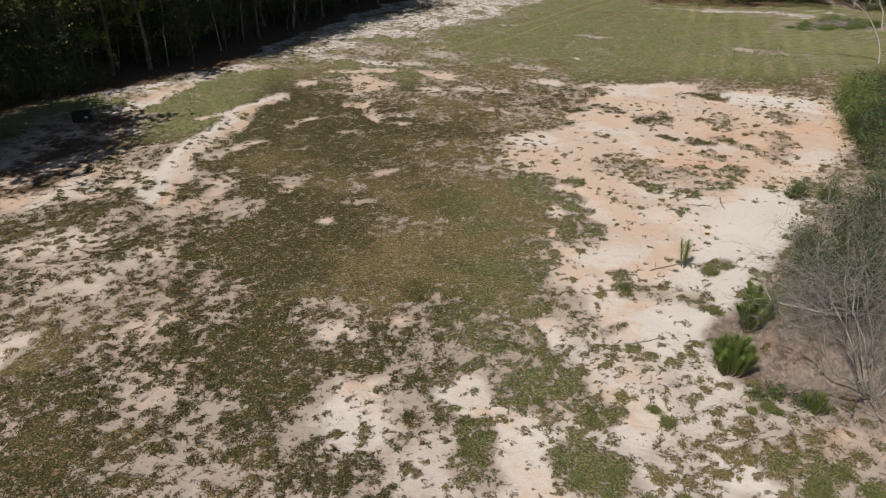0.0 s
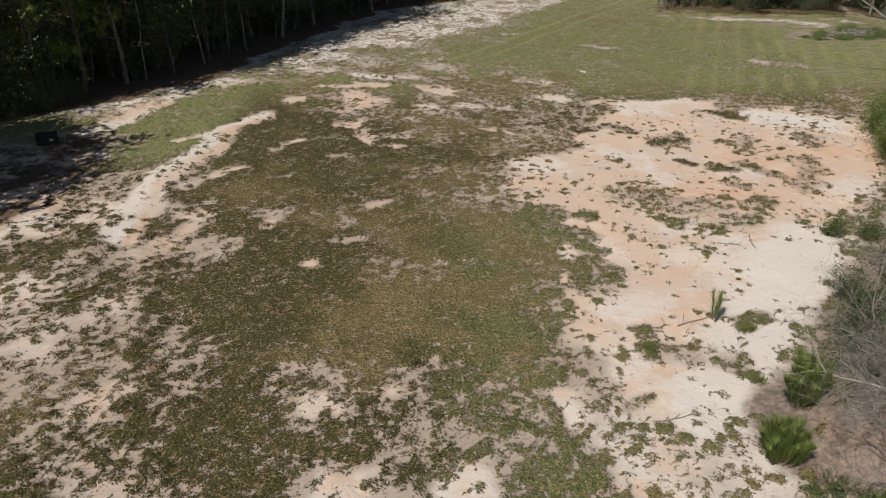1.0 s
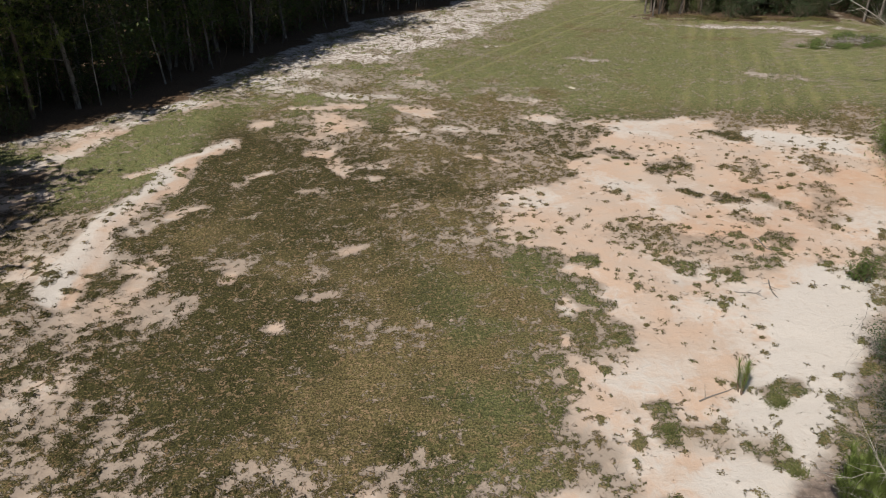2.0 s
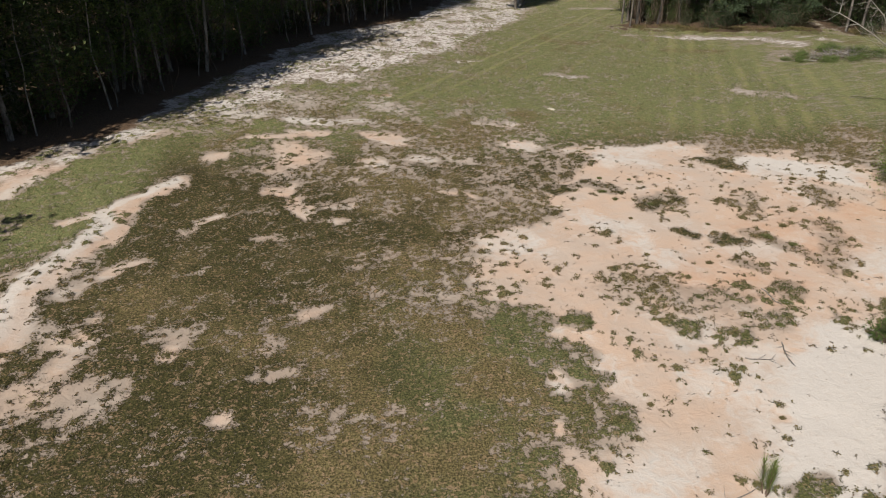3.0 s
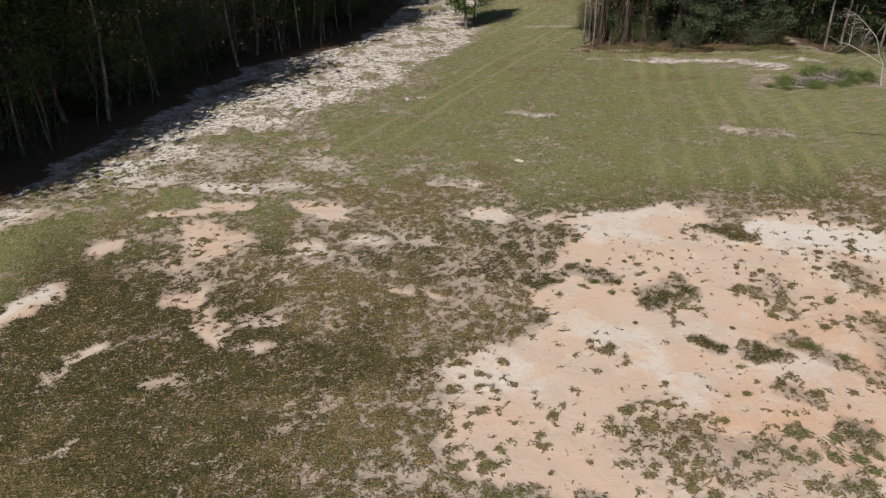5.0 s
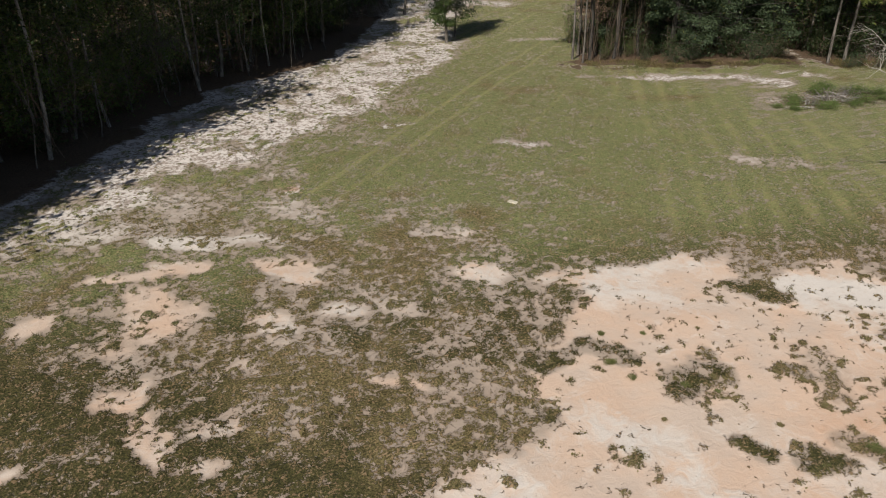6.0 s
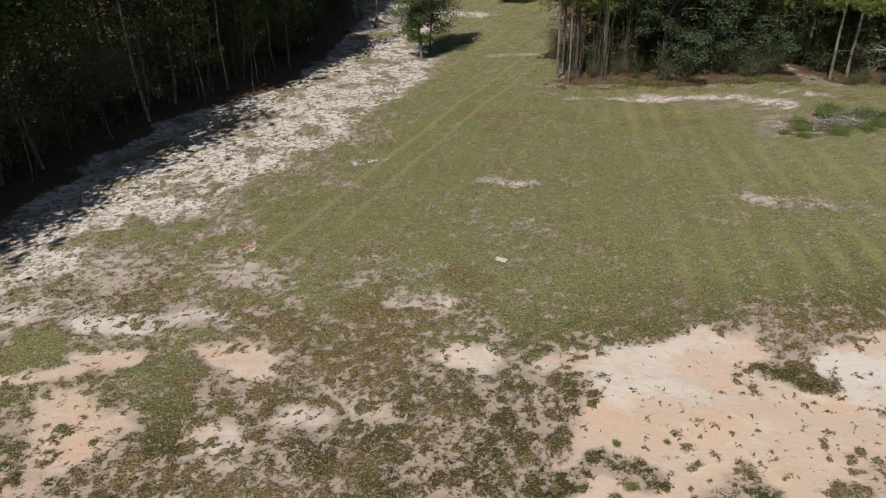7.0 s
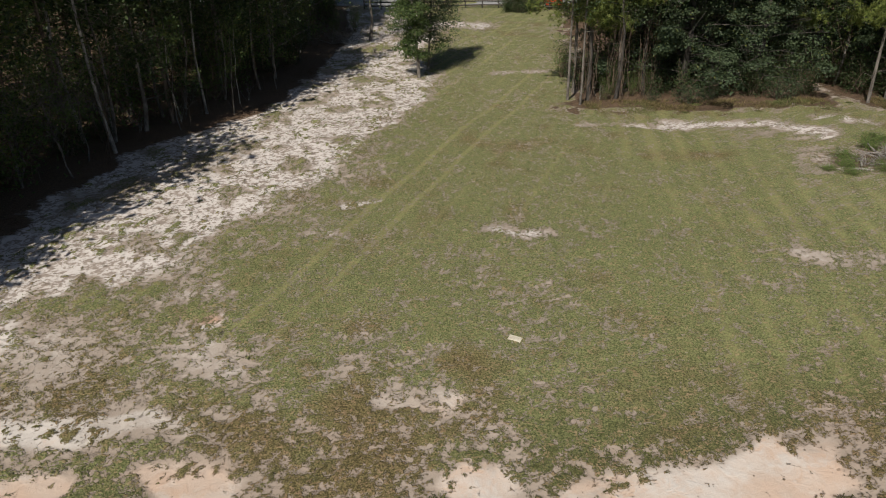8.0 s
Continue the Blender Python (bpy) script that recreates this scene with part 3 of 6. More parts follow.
def blades(rng, roots, length, width, lean, n_each, colour=None):
    """Tufts of narrow pointed blades: n_each one-triangle blades a root."""
    n = len(roots) * n_each
    r = np.repeat(roots, n_each, 0)
    ln = np.repeat(length, n_each) * rng.uniform(0.55, 1.25, n)
    a = rng.uniform(0, 2 * math.pi, n)
    tilt = lean * rng.uniform(0.3, 1.5, n)
    spread = np.repeat(length, n_each) * 0.35 * rng.uniform(0, 1, n)
    base = r + np.stack([np.cos(a) * spread, np.sin(a) * spread, np.zeros(n)], 1)
    tip = base + np.stack([np.cos(a) * np.sin(tilt) * ln, np.sin(a) * np.sin(tilt) * ln, np.cos(tilt) * ln], 1)
    w = np.repeat(width, n_each) * 0.5 * rng.uniform(0.6, 1.3, n)
    turn = a + math.pi / 2 + rng.uniform(-0.5, 0.5, n)
    side = np.stack([np.cos(turn) * w, np.sin(turn) * w, np.zeros(n)], 1)
    v = np.stack([base - side, base + side, tip], 1).reshape(-1, 3)
    return v, np.arange(3 * n).reshape(-1, 3)


# ---------------------------------------------------------------- materials
def ground_material():
    m = Mat("field_ground", 0.95)
    p = m.pos()
    grown, clay, pale = m.attr("zone")
    lush, stripe, litter_shade = m.attr("growth")
    strip, heap, far = m.attr("sorts")
    share = m.attr("cover")[0]
    n_big = m.noise(p, 0.5, 4.0, 0.6)
    n_mid = m.noise(p, 2.4, 4.0, 0.62, 0.8)
    n_clod = m.noise(p, 6.5, 3.0, 0.6, 0.5)
    n_crumb = m.noise(p, 10.0, 2.0, 0.6, 0.4)
    n_fine = m.noise(p, 17.0, 3.0, 0.65)
    n_grain = m.noise(p, 46.0, 2.0, 0.6)
    away = lambda n, k: m.math("MULTIPLY", m.math("SUBTRACT", n, 0.5), k)
    sand = m.mix(m.ramp(n_big, 0.34, 0.66), (0.54, 0.39, 0.295), (0.5, 0.4, 0.33))
    scab = m.math("ADD", m.noise(p, 1.1, 6.0, 0.7, 0.6), m.math("MULTIPLY", pale, 0.3))
    sand = m.mix(m.ramp(scab, 0.55, 0.75, 0.0, 0.6), sand, (0.59, 0.53, 0.475))
    sand = m.mix(m.ramp(m.math("ADD", pale, away(n_mid, 1.3)), 0.3, 0.8), sand, (0.565, 0.515, 0.47))
    sand = m.mix(m.ramp(m.math("ADD", strip, away(n_mid, 0.8)), 0.25, 0.7), sand, (0.6, 0.55, 0.515))
    sand = m.mix(m.ramp(m.math("ADD", heap, away(n_mid, 0.7)), 0.2, 0.8), sand, m.mix(m.ramp(n_clod, 0.35, 0.65), (0.135, 0.105, 0.09), (0.235, 0.18, 0.15)))
    red = m.ramp(m.math("ADD", clay, away(n_mid, 0.6)), 0.2, 1.15)
    sand = m.mix(red, sand, (0.50, 0.27, 0.15))
    sand = m.mix(m.ramp(n_clod, 0.53, 0.72, 0.0, 0.22), sand, (0.42, 0.31, 0.23))
    sand = m.mix(m.ramp(n_grain, 0.4, 0.7, 0.0, 0.12), sand, (0.30, 0.235, 0.18))
    chaff = m.ramp(m.math("ADD", m.math("MULTIPLY", n_clod, 0.42), m.math("MULTIPLY", n_mid, 0.58)), 0.46, 0.57)
    sand = m.mix(m.math("MULTIPLY", chaff, m.ramp(strip, 0.2, 0.7, 0.0, 0.85)), sand, (0.225, 0.175, 0.14))
    soil = m.mix(m.ramp(n_mid, 0.35, 0.65), (0.31, 0.195, 0.115), (0.44, 0.295, 0.195))
    turf = m.mix(m.ramp(n_fine, 0.36, 0.62), (0.066, 0.053, 0.02), (0.222, 0.176, 0.079))
    green = m.mix(m.ramp(n_fine, 0.36, 0.62), (0.086, 0.1, 0.036), (0.262, 0.272, 0.115))
    # dark olive grass, deepened to hold the shade between its own blades
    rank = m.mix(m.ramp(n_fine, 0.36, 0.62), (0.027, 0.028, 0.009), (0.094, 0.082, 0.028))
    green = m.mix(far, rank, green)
    g = m.math("ADD", lush, away(n_big, 1.0))
    turf = m.mix(m.ramp(g, 0.2, 0.85), turf, green)
    turf = m.mix(m.math("MULTIPLY", m.ramp(m.math("ADD", stripe, away(n_big, 0.9)), 0.3, 1.05), 0.4), turf, (0.35, 0.33, 0.14))
    thin = m.math("ADD", m.math("MULTIPLY", n_clod, 0.6), m.math("MULTIPLY", n_fine, 0.4))
    turf = m.mix(m.ramp(thin, 0.52, 0.61, 0.0, 0.6), turf, soil)
    # sand among clumps: duller soil tint, plus painted shade of its small relief
    sand = m.mix(m.ramp(m.math("ADD", share, away(n_mid, 0.5)), 0.06, 0.6, 0.0, 0.9), sand, m.mix(red, (0.31, 0.25, 0.2), (0.34, 0.22, 0.145)))
    edge = m.math("ADD", grown, away(n_clod, 0.9))
    edge = m.math("ADD", edge, away(n_crumb, 0.85))
    edge = m.math("ADD", edge, away(n_fine, 0.7))
    col = m.mix(m.ramp(edge, 0.46, 0.58), sand, turf)
    # needle brown; along the western wood it also darkens sand as shade
    needles = m.mix(m.ramp(n_fine, 0.35, 0.65), (0.06, 0.04, 0.026), (0.17, 0.11, 0.068))
    lf = m.ramp(m.math("ADD", litter_shade, away(n_mid, 0.8)), 0.35, 0.7)
    col = m.mix(lf, col, needles)
    m.color(col)
    h = m.math("ADD", m.math("MULTIPLY", n_fine, 0.7), m.math("MULTIPLY", n_grain, 0.3))
    h = m.math("ADD", h, m.math("MULTIPLY", n_clod, 0.8))
    h = m.math("MULTIPLY", h, m.ramp(edge, 0.4, 0.6, 0.18, 1.3))
    m.bump(m.math("ADD", h, m.math("MULTIPLY", n_mid, 0.5)), 0.8, 0.09)
    return m.m


def tuft_material():
    m = Mat("mown_grass", 0.8)
    lush, stripe, far = m.attr("growth")
    r = m.island()
    brown = m.mix(r, (0.076, 0.062, 0.024), (0.233, 0.187, 0.084))
    green = m.mix(r, (0.086, 0.104, 0.034), (0.225, 0.236, 0.096))
    # same dark olive, with the blades' self-shading put into the colour
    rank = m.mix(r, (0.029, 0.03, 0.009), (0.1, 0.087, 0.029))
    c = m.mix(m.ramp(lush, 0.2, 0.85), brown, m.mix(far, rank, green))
    c = m.mix(m.math("MULTIPLY", m.ramp(stripe, 0.25, 0.95), 0.4), c, (0.33, 0.305, 0.13))
    c = m.mix(m.ramp(m.math("FRACT", m.math("MULTIPLY", r, 9.7)), 0.9, 0.97), c, (0.3, 0.235, 0.13))
    m.color(c)
    tr = m.node("ShaderNodeBsdfTranslucent", Color=c)
    mx = m.node("ShaderNodeMixShader", Fac=0.3)
    m.t.links.new(m.b.outputs[0], mx.inputs[1])
    m.t.links.new(tr.outputs[0], mx.inputs[2])
    m.t.links.new(mx.outputs[0], m.t.nodes["Material Output"].inputs["Surface"])
    return m.m


M_GROUND = ground_material()
M_TUFT = tuft_material()
M_BARK_PINE = two_tone("pine_bark", (0.07, 0.05, 0.038), (0.20, 0.155, 0.125), 5.0, 0.95, 0.8, 0.03, (1, 1, 0.25))
M_BARK_GREY = two_tone("grey_bark", (0.075, 0.065, 0.055), (0.235, 0.21, 0.185), 6.0, 0.95, 0.6, 0.02, (1, 1, 0.3))
# lighter copy of the grey bark, with strong sun painted into it
M_BARK_SUNLIT = two_tone("sunlit_grey_bark", (0.12, 0.108, 0.096), (0.37, 0.345, 0.315), 6.0, 0.9, 0.5, 0.02, (1, 1, 0.3))
M_BARK_VINE = two_tone("vine_grown_bark", (0.03, 0.027, 0.024), (0.125, 0.112, 0.098), 4.0, 0.95, 0.9, 0.04, (1, 1, 0.3))
M_BARK_DARK = two_tone("dark_oak_bark", (0.03, 0.026, 0.022), (0.09, 0.08, 0.07), 6.0, 0.95, 0.6, 0.02, (1, 1, 0.3))
M_DEAD = two_tone("weathered_dead_wood", (0.12, 0.106, 0.093), (0.36, 0.33, 0.298), 7.0, 0.95, 0.4, 0.01, (1, 1, 0.3))
M_PALE_WOOD = two_tone("bleached_bare_wood", (0.32, 0.29, 0.25), (0.52, 0.48, 0.43), 5.0, 0.9, 0.3, 0.01, (1, 1, 0.3))
M_TWIG = two_tone("brown_twigs", (0.10, 0.07, 0.05), (0.22, 0.16, 0.12), 5.0, 0.95, 0.3, 0.01)
M_LEAF = leaf_material("broad_leaves", (0.028, 0.048, 0.025), (0.1, 0.136, 0.068), (0.15, 0.16, 0.04), 0.05)
# darkened leaf tone: the gloom inside the wood is put into the colour
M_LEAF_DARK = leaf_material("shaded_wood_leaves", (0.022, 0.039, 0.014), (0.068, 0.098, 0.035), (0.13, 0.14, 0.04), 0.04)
# light green leaves; on the wood's edge the brightness paints sunlight
M_LEAF_MID = leaf_material("light_and_sunlit_leaves", (0.055, 0.095, 0.026), (0.15, 0.205, 0.066), (0.2, 0.2, 0.05), 0.08, 0.5, 0.5)
M_LEAF_LANE = leaf_material("lane_oak_leaves", (0.035, 0.06, 0.018), (0.1, 0.145, 0.045), (0.16, 0.17, 0.05), 0.08)
M_NEEDLE = leaf_material("pine_needles", (0.09, 0.125, 0.028), (0.23, 0.27, 0.07), (0.2, 0.18, 0.06), 0.06, 0.55, 0.25)
M_FERN = leaf_material("feathery_green", (0.085, 0.135, 0.033), (0.25, 0.305, 0.09), (0.2, 0.22, 0.07), 0.05, 0.6, 0.42)
M_WEED = leaf_material("weed_leaves", (0.085, 0.105, 0.034), (0.19, 0.2, 0.075), (0.25, 0.19, 0.10), 0.15, 0.7, 0.3)
M_WEED_BRIGHT = leaf_material("bright_weed_leaves", (0.07, 0.115, 0.03), (0.19, 0.25, 0.08), (0.24, 0.22, 0.09), 0.12, 0.6, 0.35)
M_WEED_DULL = leaf_material("dull_weed_leaves", (0.115, 0.102, 0.045), (0.24, 0.205, 0.095), (0.22, 0.15, 0.09), 0.2, 0.8, 0.25)


# ---------------------------------------------------------------- ground
def spaced(a, b, fine_a, fine_b, fine, coarse):
    """Grid lines: fine between fine_a and fine_b, coarser outside, with far ones out to the horizon."""
    mid = np.arange(fine_a, fine_b + 1e-6, fine)
    lo = np.arange(a, fine_a - 1e-6, coarse)
    hi = np.arange(fine_b + coarse, b + 1e-6, coarse)
    far = np.array([1.3, 1.9, 3.2, 6.0, 12.0, 30.0])
    return np.concatenate([(a - 40 * far)[::-1], lo, mid, hi, b + 40 * far])


def make_ground():
    xs = spaced(-50, 70, -20, 26, 0.125, 0.6)
    ys = spaced(-15, 150, -6, 97, 0.25, 0.6)
    ys = np.sort(np.concatenate([ys, (ys[:-1] + ys[1:])[(ys[:-1] > -6.1) & (ys[:-1] < 56)] / 2]))
    gx, gy = np.meshgrid(xs, ys)
    x, y = gx.ravel(), gy.ravel()
    grown, cover, clay, pale, lush, stripe, litter_shade, strip, heap, far, share = plan(x, y)
    z = height(x, y) + 0.07 * cover * (0.35 + 0.65 * vnoise(x, y, 0.25, 14))
    nx, ny = len(xs), len(ys)
    i = (np.arange(ny - 1)[:, None] * nx + np.arange(nx - 1)[None, :]).ravel()
    faces = np.stack([i, i + 1, i + nx + 1, i + nx], 1)
    me = mesh_np("ground", np.stack([x, y, z], 1), faces, M_GROUND, True)
    colour_layer(me, "zone", grown, clay, pale)
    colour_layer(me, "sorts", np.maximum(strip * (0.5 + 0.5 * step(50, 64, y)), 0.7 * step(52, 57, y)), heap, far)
    colour_layer(me, "growth", lush, stripe, litter_shade)
    colour_layer(me, "cover", np.clip(share, 0, 1), cover, cover)
    ob = new("ground", me)
    tagged(ob, "mown field of thin olive grass over pale sand", "ground", kind="structure")


def make_turf():
    """Mown grass: short tufts all over the covered ground, denser near the line of flight."""
    rng = np.random.default_rng(11)
    n = 330000
    x = rng.uniform(-19, 26, n)
    y = 10.5 + 72 * rng.beta(1.0, 1.45, n)
    p, cover, clay, pale, lush, stripe, litter_shade, strip, heap, far, share = plan(x, y)
    keep = (rng.uniform(0, 1, n) < cover ** 1.5 * 0.65) & (in_wood(x, y) < 1.0)
    x, y, lush, stripe, far, share = x[keep], y[keep], lush[keep], stripe[keep], far[keep], share[keep]
    n = len(x)
    roots = np.stack([x, y, height(x, y) - 0.005], 1)
    ln = rng.uniform(0.06, 0.15, n) * (0.8 + 0.5 * lush) * (0.5 + 0.5 * step(0.2, 0.6, share))
    v, f = blades(rng, roots, ln, np.full(n, 0.022), 0.75, 5)
    me = mesh_np("grass", v, f, M_TUFT)
    rep = lambda a: np.repeat(a, 15)
    colour_layer(me, "growth", rep(lush), rep(stripe), rep(far))
    tagged(new("grass", me), "short mown olive-green and straw-brown grass", "grass", kind="stuff")


def make_small_weeds():
    """Flat, dull rosettes where clumps stand apart on the bare sand."""
    rng = np.random.default_rng(12)
    n = 300000
    x, y = rng.uniform(-19, 25, n), 11 + 50 * rng.beta(1.0, 1.5, n)
    p, cover, clay, pale, lush, stripe, litter_shade, strip, heap, far, share = plan(x, y)
    keep = (rng.uniform(0.1, 1, n) < cover ** 2) & (share < 0.34) & (litter_shade < 0.2) & (strip < 0.5)
    x, y = x[keep], y[keep]
    n, k = len(x), 7
    size = rng.gamma(3.0, 0.012, n) + 0.03
    cx = np.repeat(x, k) + rng.normal(0, 0.6, n * k) * np.repeat(size, k)
    cy = np.repeat(y, k) + rng.normal(0, 0.6, n * k) * np.repeat(size, k)
    cz = height(cx, cy) + 0.03 + np.abs(rng.normal(0, 0.3, n * k)) * np.repeat(size, k)
    v, f = leaf_cards(rng, np.stack([cx, cy, cz], 1), np.repeat(size, k) * 0.5 + 0.014, 2.0, 0.6)
    tagged(new("sand_weeds", mesh_np("sand_weeds", v, f, M_WEED_DULL)), "small dull brown-green weeds rooted in bare sand", "weeds", kind="stuff")


def make_edge_clumps():
    """Grass thinning out over the sand in hand-sized clumps."""
    rng = np.random.default_rng(13)
    n = 110000
    x, y = rng.uniform(-19, 25, n), 10.5 + 50 * rng.beta(1.0, 1.7, n)
    p, cover, clay, pale, lush, stripe, litter_shade, strip, heap, far, share = plan(x, y)
    keep = (rng.uniform(0, 1, n) < cover ** 2) & (share > 0.3) & (share < 0.8) & (litter_shade < 0.2) & (heap < 0.3)
    x, y, lush, far = x[keep], y[keep], lush[keep], far[keep]
    n, k = len(x), 8
    size = rng.gamma(3.0, 0.014, n) + 0.03
    cx = np.repeat(x, k) + rng.normal(0, 0.6, n * k) * np.repeat(size, k)
    cy = np.repeat(y, k) + rng.normal(0, 0.6, n * k) * np.repeat(size, k)
    cz = height(cx, cy) + 0.03 + np.abs(rng.normal(0, 0.35, n * k)) * np.repeat(size, k)
    v, f = leaf_cards(rng, np.stack([cx, cy, cz], 1), np.repeat(size, k) * 0.5 + 0.02, 1.5, 0.45)
    me = mesh_np("grass_clumps", v, f, M_TUFT)
    rep = lambda a: np.repeat(a, 4 * k)
    colour_layer(me, "growth", rep(lush), rep(lush * 0), rep(far))
    tagged(new("grass_clumps", me), "thin olive grass clumps scattered over pale sand", "grass", kind="stuff")


def make_rough_grass():
    """Unmown grass and seedlings along the grove's foot."""
    rng = np.random.default_rng(14)
    n = 8000
    x = rng.uniform(22.6, 44, n)
    y = 77.3 - 0.33 * (x - 21) - 4.2 * rng.beta(1.3, 1.8, n)
    thick = vnoise(x, y, 1.3, 103)
    keep = (thick + 0.25 * rng.uniform(-1, 1, n) > 0.42) & (capsule(x, y, 37.6, 66, 38.4, 74) > 0.9)
    x, y, thick = x[keep], y[keep], thick[keep]
    n = len(x)
    ln = rng.uniform(0.1, 0.26, n) * (0.4 + 0.9 * thick)
    v, f = blades(rng, np.stack([x, y, height(x, y) - 0.01], 1), ln, np.full(n, 0.035), 1.05, 6)
    me = mesh_np("rough_grass", v, f, M_TUFT)
    rep = lambda a: np.repeat(a, 18)
    lush = np.clip(1.8 * (vnoise(x, y, 2.2, 104) - 0.42), 0, 1)
    colour_layer(me, "growth", rep(lush), rep(lush * 0), rep(lush * 0 + 1))
    tagged(new("rough_grass", me), "rough unmown green and brown grass along the grove", "grass", kind="stuff")


def zat(x, y):
    return float(height(np.array([float(x)]), np.array([float(y)]))[0])


make_ground()
make_turf()
make_small_weeds()
make_edge_clumps()
make_rough_grass()


# ---------------------------------------------------------------- plants
def wiggle(rng, a, b, n, amount):
    a, b = np.array(a, float), np.array(b, float)
    pts = [a + (b - a) * i / (n - 1) for i in range(n)]
    off = np.zeros(3)
    for i in range(1, n):
        off = off + rng.normal(0, amount, 3) * (1, 1, 0.3)
        pts[i] = pts[i] + off
    return pts


def limbs_on(rng, b, pts, radii, count, lo, hi, reach, rise, ends, sides=5):
    """Limbs with twigs on a trunk; notes where leaves sit."""
    n = len(pts)
    for k in range(count):
        f = lo + (hi - lo) * (k + rng.uniform(0, 1)) / count
        i = min(int(f * (n - 1)), n - 2)
        w = f * (n - 1) - i
        root = pts[i] * (1 - w) + pts[i + 1] * w
        r0 = (radii[i] * (1 - w) + radii[i + 1] * w) * 0.36
        r0 = min(r0, 0.045)
        a = k * 2.4 + rng.uniform(-0.5, 0.5)
        g = (f - lo) / max(hi - lo, 1e-6)
        ln = reach * (0.55 + 0.75 * math.sin(math.pi * min(0.95, 0.2 + 0.75 * g))) * rng.uniform(0.7, 1.15)
        tip = root + np.array([math.cos(a) * ln, math.sin(a) * ln, ln * (rise * rng.uniform(0.5, 1.3))])
        lp = wiggle(rng, root, tip, 5, ln * 0.085)
        b.tube(lp, [r0, r0 * 0.75, r0 * 0.55, r0 * 0.35, r0 * 0.15], sides, False)
        ends.extend(lp[2:])
        for q in range(4):
            s = lp[1 + q % 4]
            e = s + rng.normal(0, 1, 3) * ln * (0.28, 0.28, 0.2) + (0, 0, ln * 0.08)
            tp = wiggle(rng, s, e, 3, ln * 0.03)
            b.tube(tp, [r0 * 0.35, r0 * 0.22, r0 * 0.1], 3, False)
            ends.extend([tp[1], tp[2]])


def broadleaf(name, seed, tall, r, lo, reach, leaves, leaf, label, bark=None, foliage=None, rise=0.35, clump=0.42, category="tree", lean=(0, 0), vines=0, limbs=0, lobes=0):
    """A tapered trunk with limbs and a crown of separate leaves in clumps."""
    rng = np.random.default_rng(seed)
    root = tagged(new(name), label, category)
    b = Build()
    top = (lean[0] + rng.normal(0, 0.25), lean[1] + rng.normal(0, 0.25), tall)
    pts = wiggle(rng, (0, 0, -0.15), top, 9, 0.05 + tall * 0.006)
    radii = [r * 1.25, r] + [r * (1 - 0.85 * i / 8) for i in range(2, 9)]
    b.tube(pts, radii, 8, False)
    ends = []
    limbs_on(rng, b, pts, radii, limbs or max(8, int(tall * 1.6)), lo / tall, 0.97, reach, rise, ends)
    part("trunk", b.mesh("trunk", bark or M_BARK_GREY), root)
    ends = np.array(ends)
    pick = ends[rng.integers(0, len(ends), leaves)]
    c = pick + rng.normal(0, 1, (leaves, 3)) * (clump, clump, clump * 0.7)
    c = c[c[:, 2] > 0.08]
    out = None
    if lobes:
        mid = ends[rng.integers(0, len(ends), lobes)] + rng.normal(0, 0.25, (lobes, 3))
        wide = rng.uniform(0.45, 0.85, lobes)
        k = rng.integers(0, lobes, leaves)
        out = rng.normal(size=(leaves, 3))
        out[:, 2] = np.where(rng.uniform(0, 1, leaves) < 0.75, np.abs(out[:, 2]), out[:, 2])
        out /= np.linalg.norm(out, axis=1, keepdims=True)
        c = mid[k] + out * (wide[k] * rng.uniform(0.55, 1.08, leaves))[:, None] * (1, 1, 0.75)
        out = out[c[:, 2] > 0.08]
        c = c[c[:, 2] > 0.08]
    size = leaf * (1.0 + 1.4 * step(6.0, 9.0, c[:, 2]))
    v, f = leaf_cards(rng, c, size, 0.4, 0.55, 0.3, out)
    part("crown", mesh_np("crown", v, f, foliage or M_LEAF_DARK), root)
    if vines:
        vb = Build()
        for k in range(vines):
            a = rng.uniform(0, 2 * math.pi)
            d = rng.uniform(0.15, 0.9)
            h = rng.uniform(2.5, min(tall * 0.75, 7.5))
            p = wiggle(rng, (math.cos(a) * d, math.sin(a) * d, -0.05), (math.cos(a) * d * 0.4, math.sin(a) * d * 0.4, h), 7, 0.15)
            vb.tube(p, [0.016, 0.015, 0.013, 0.012, 0.01, 0.008, 0.006], 3, False)
        part("vines", vb.mesh("vines", M_TWIG), root, "brown bare vines hanging from the trunk")
    return root


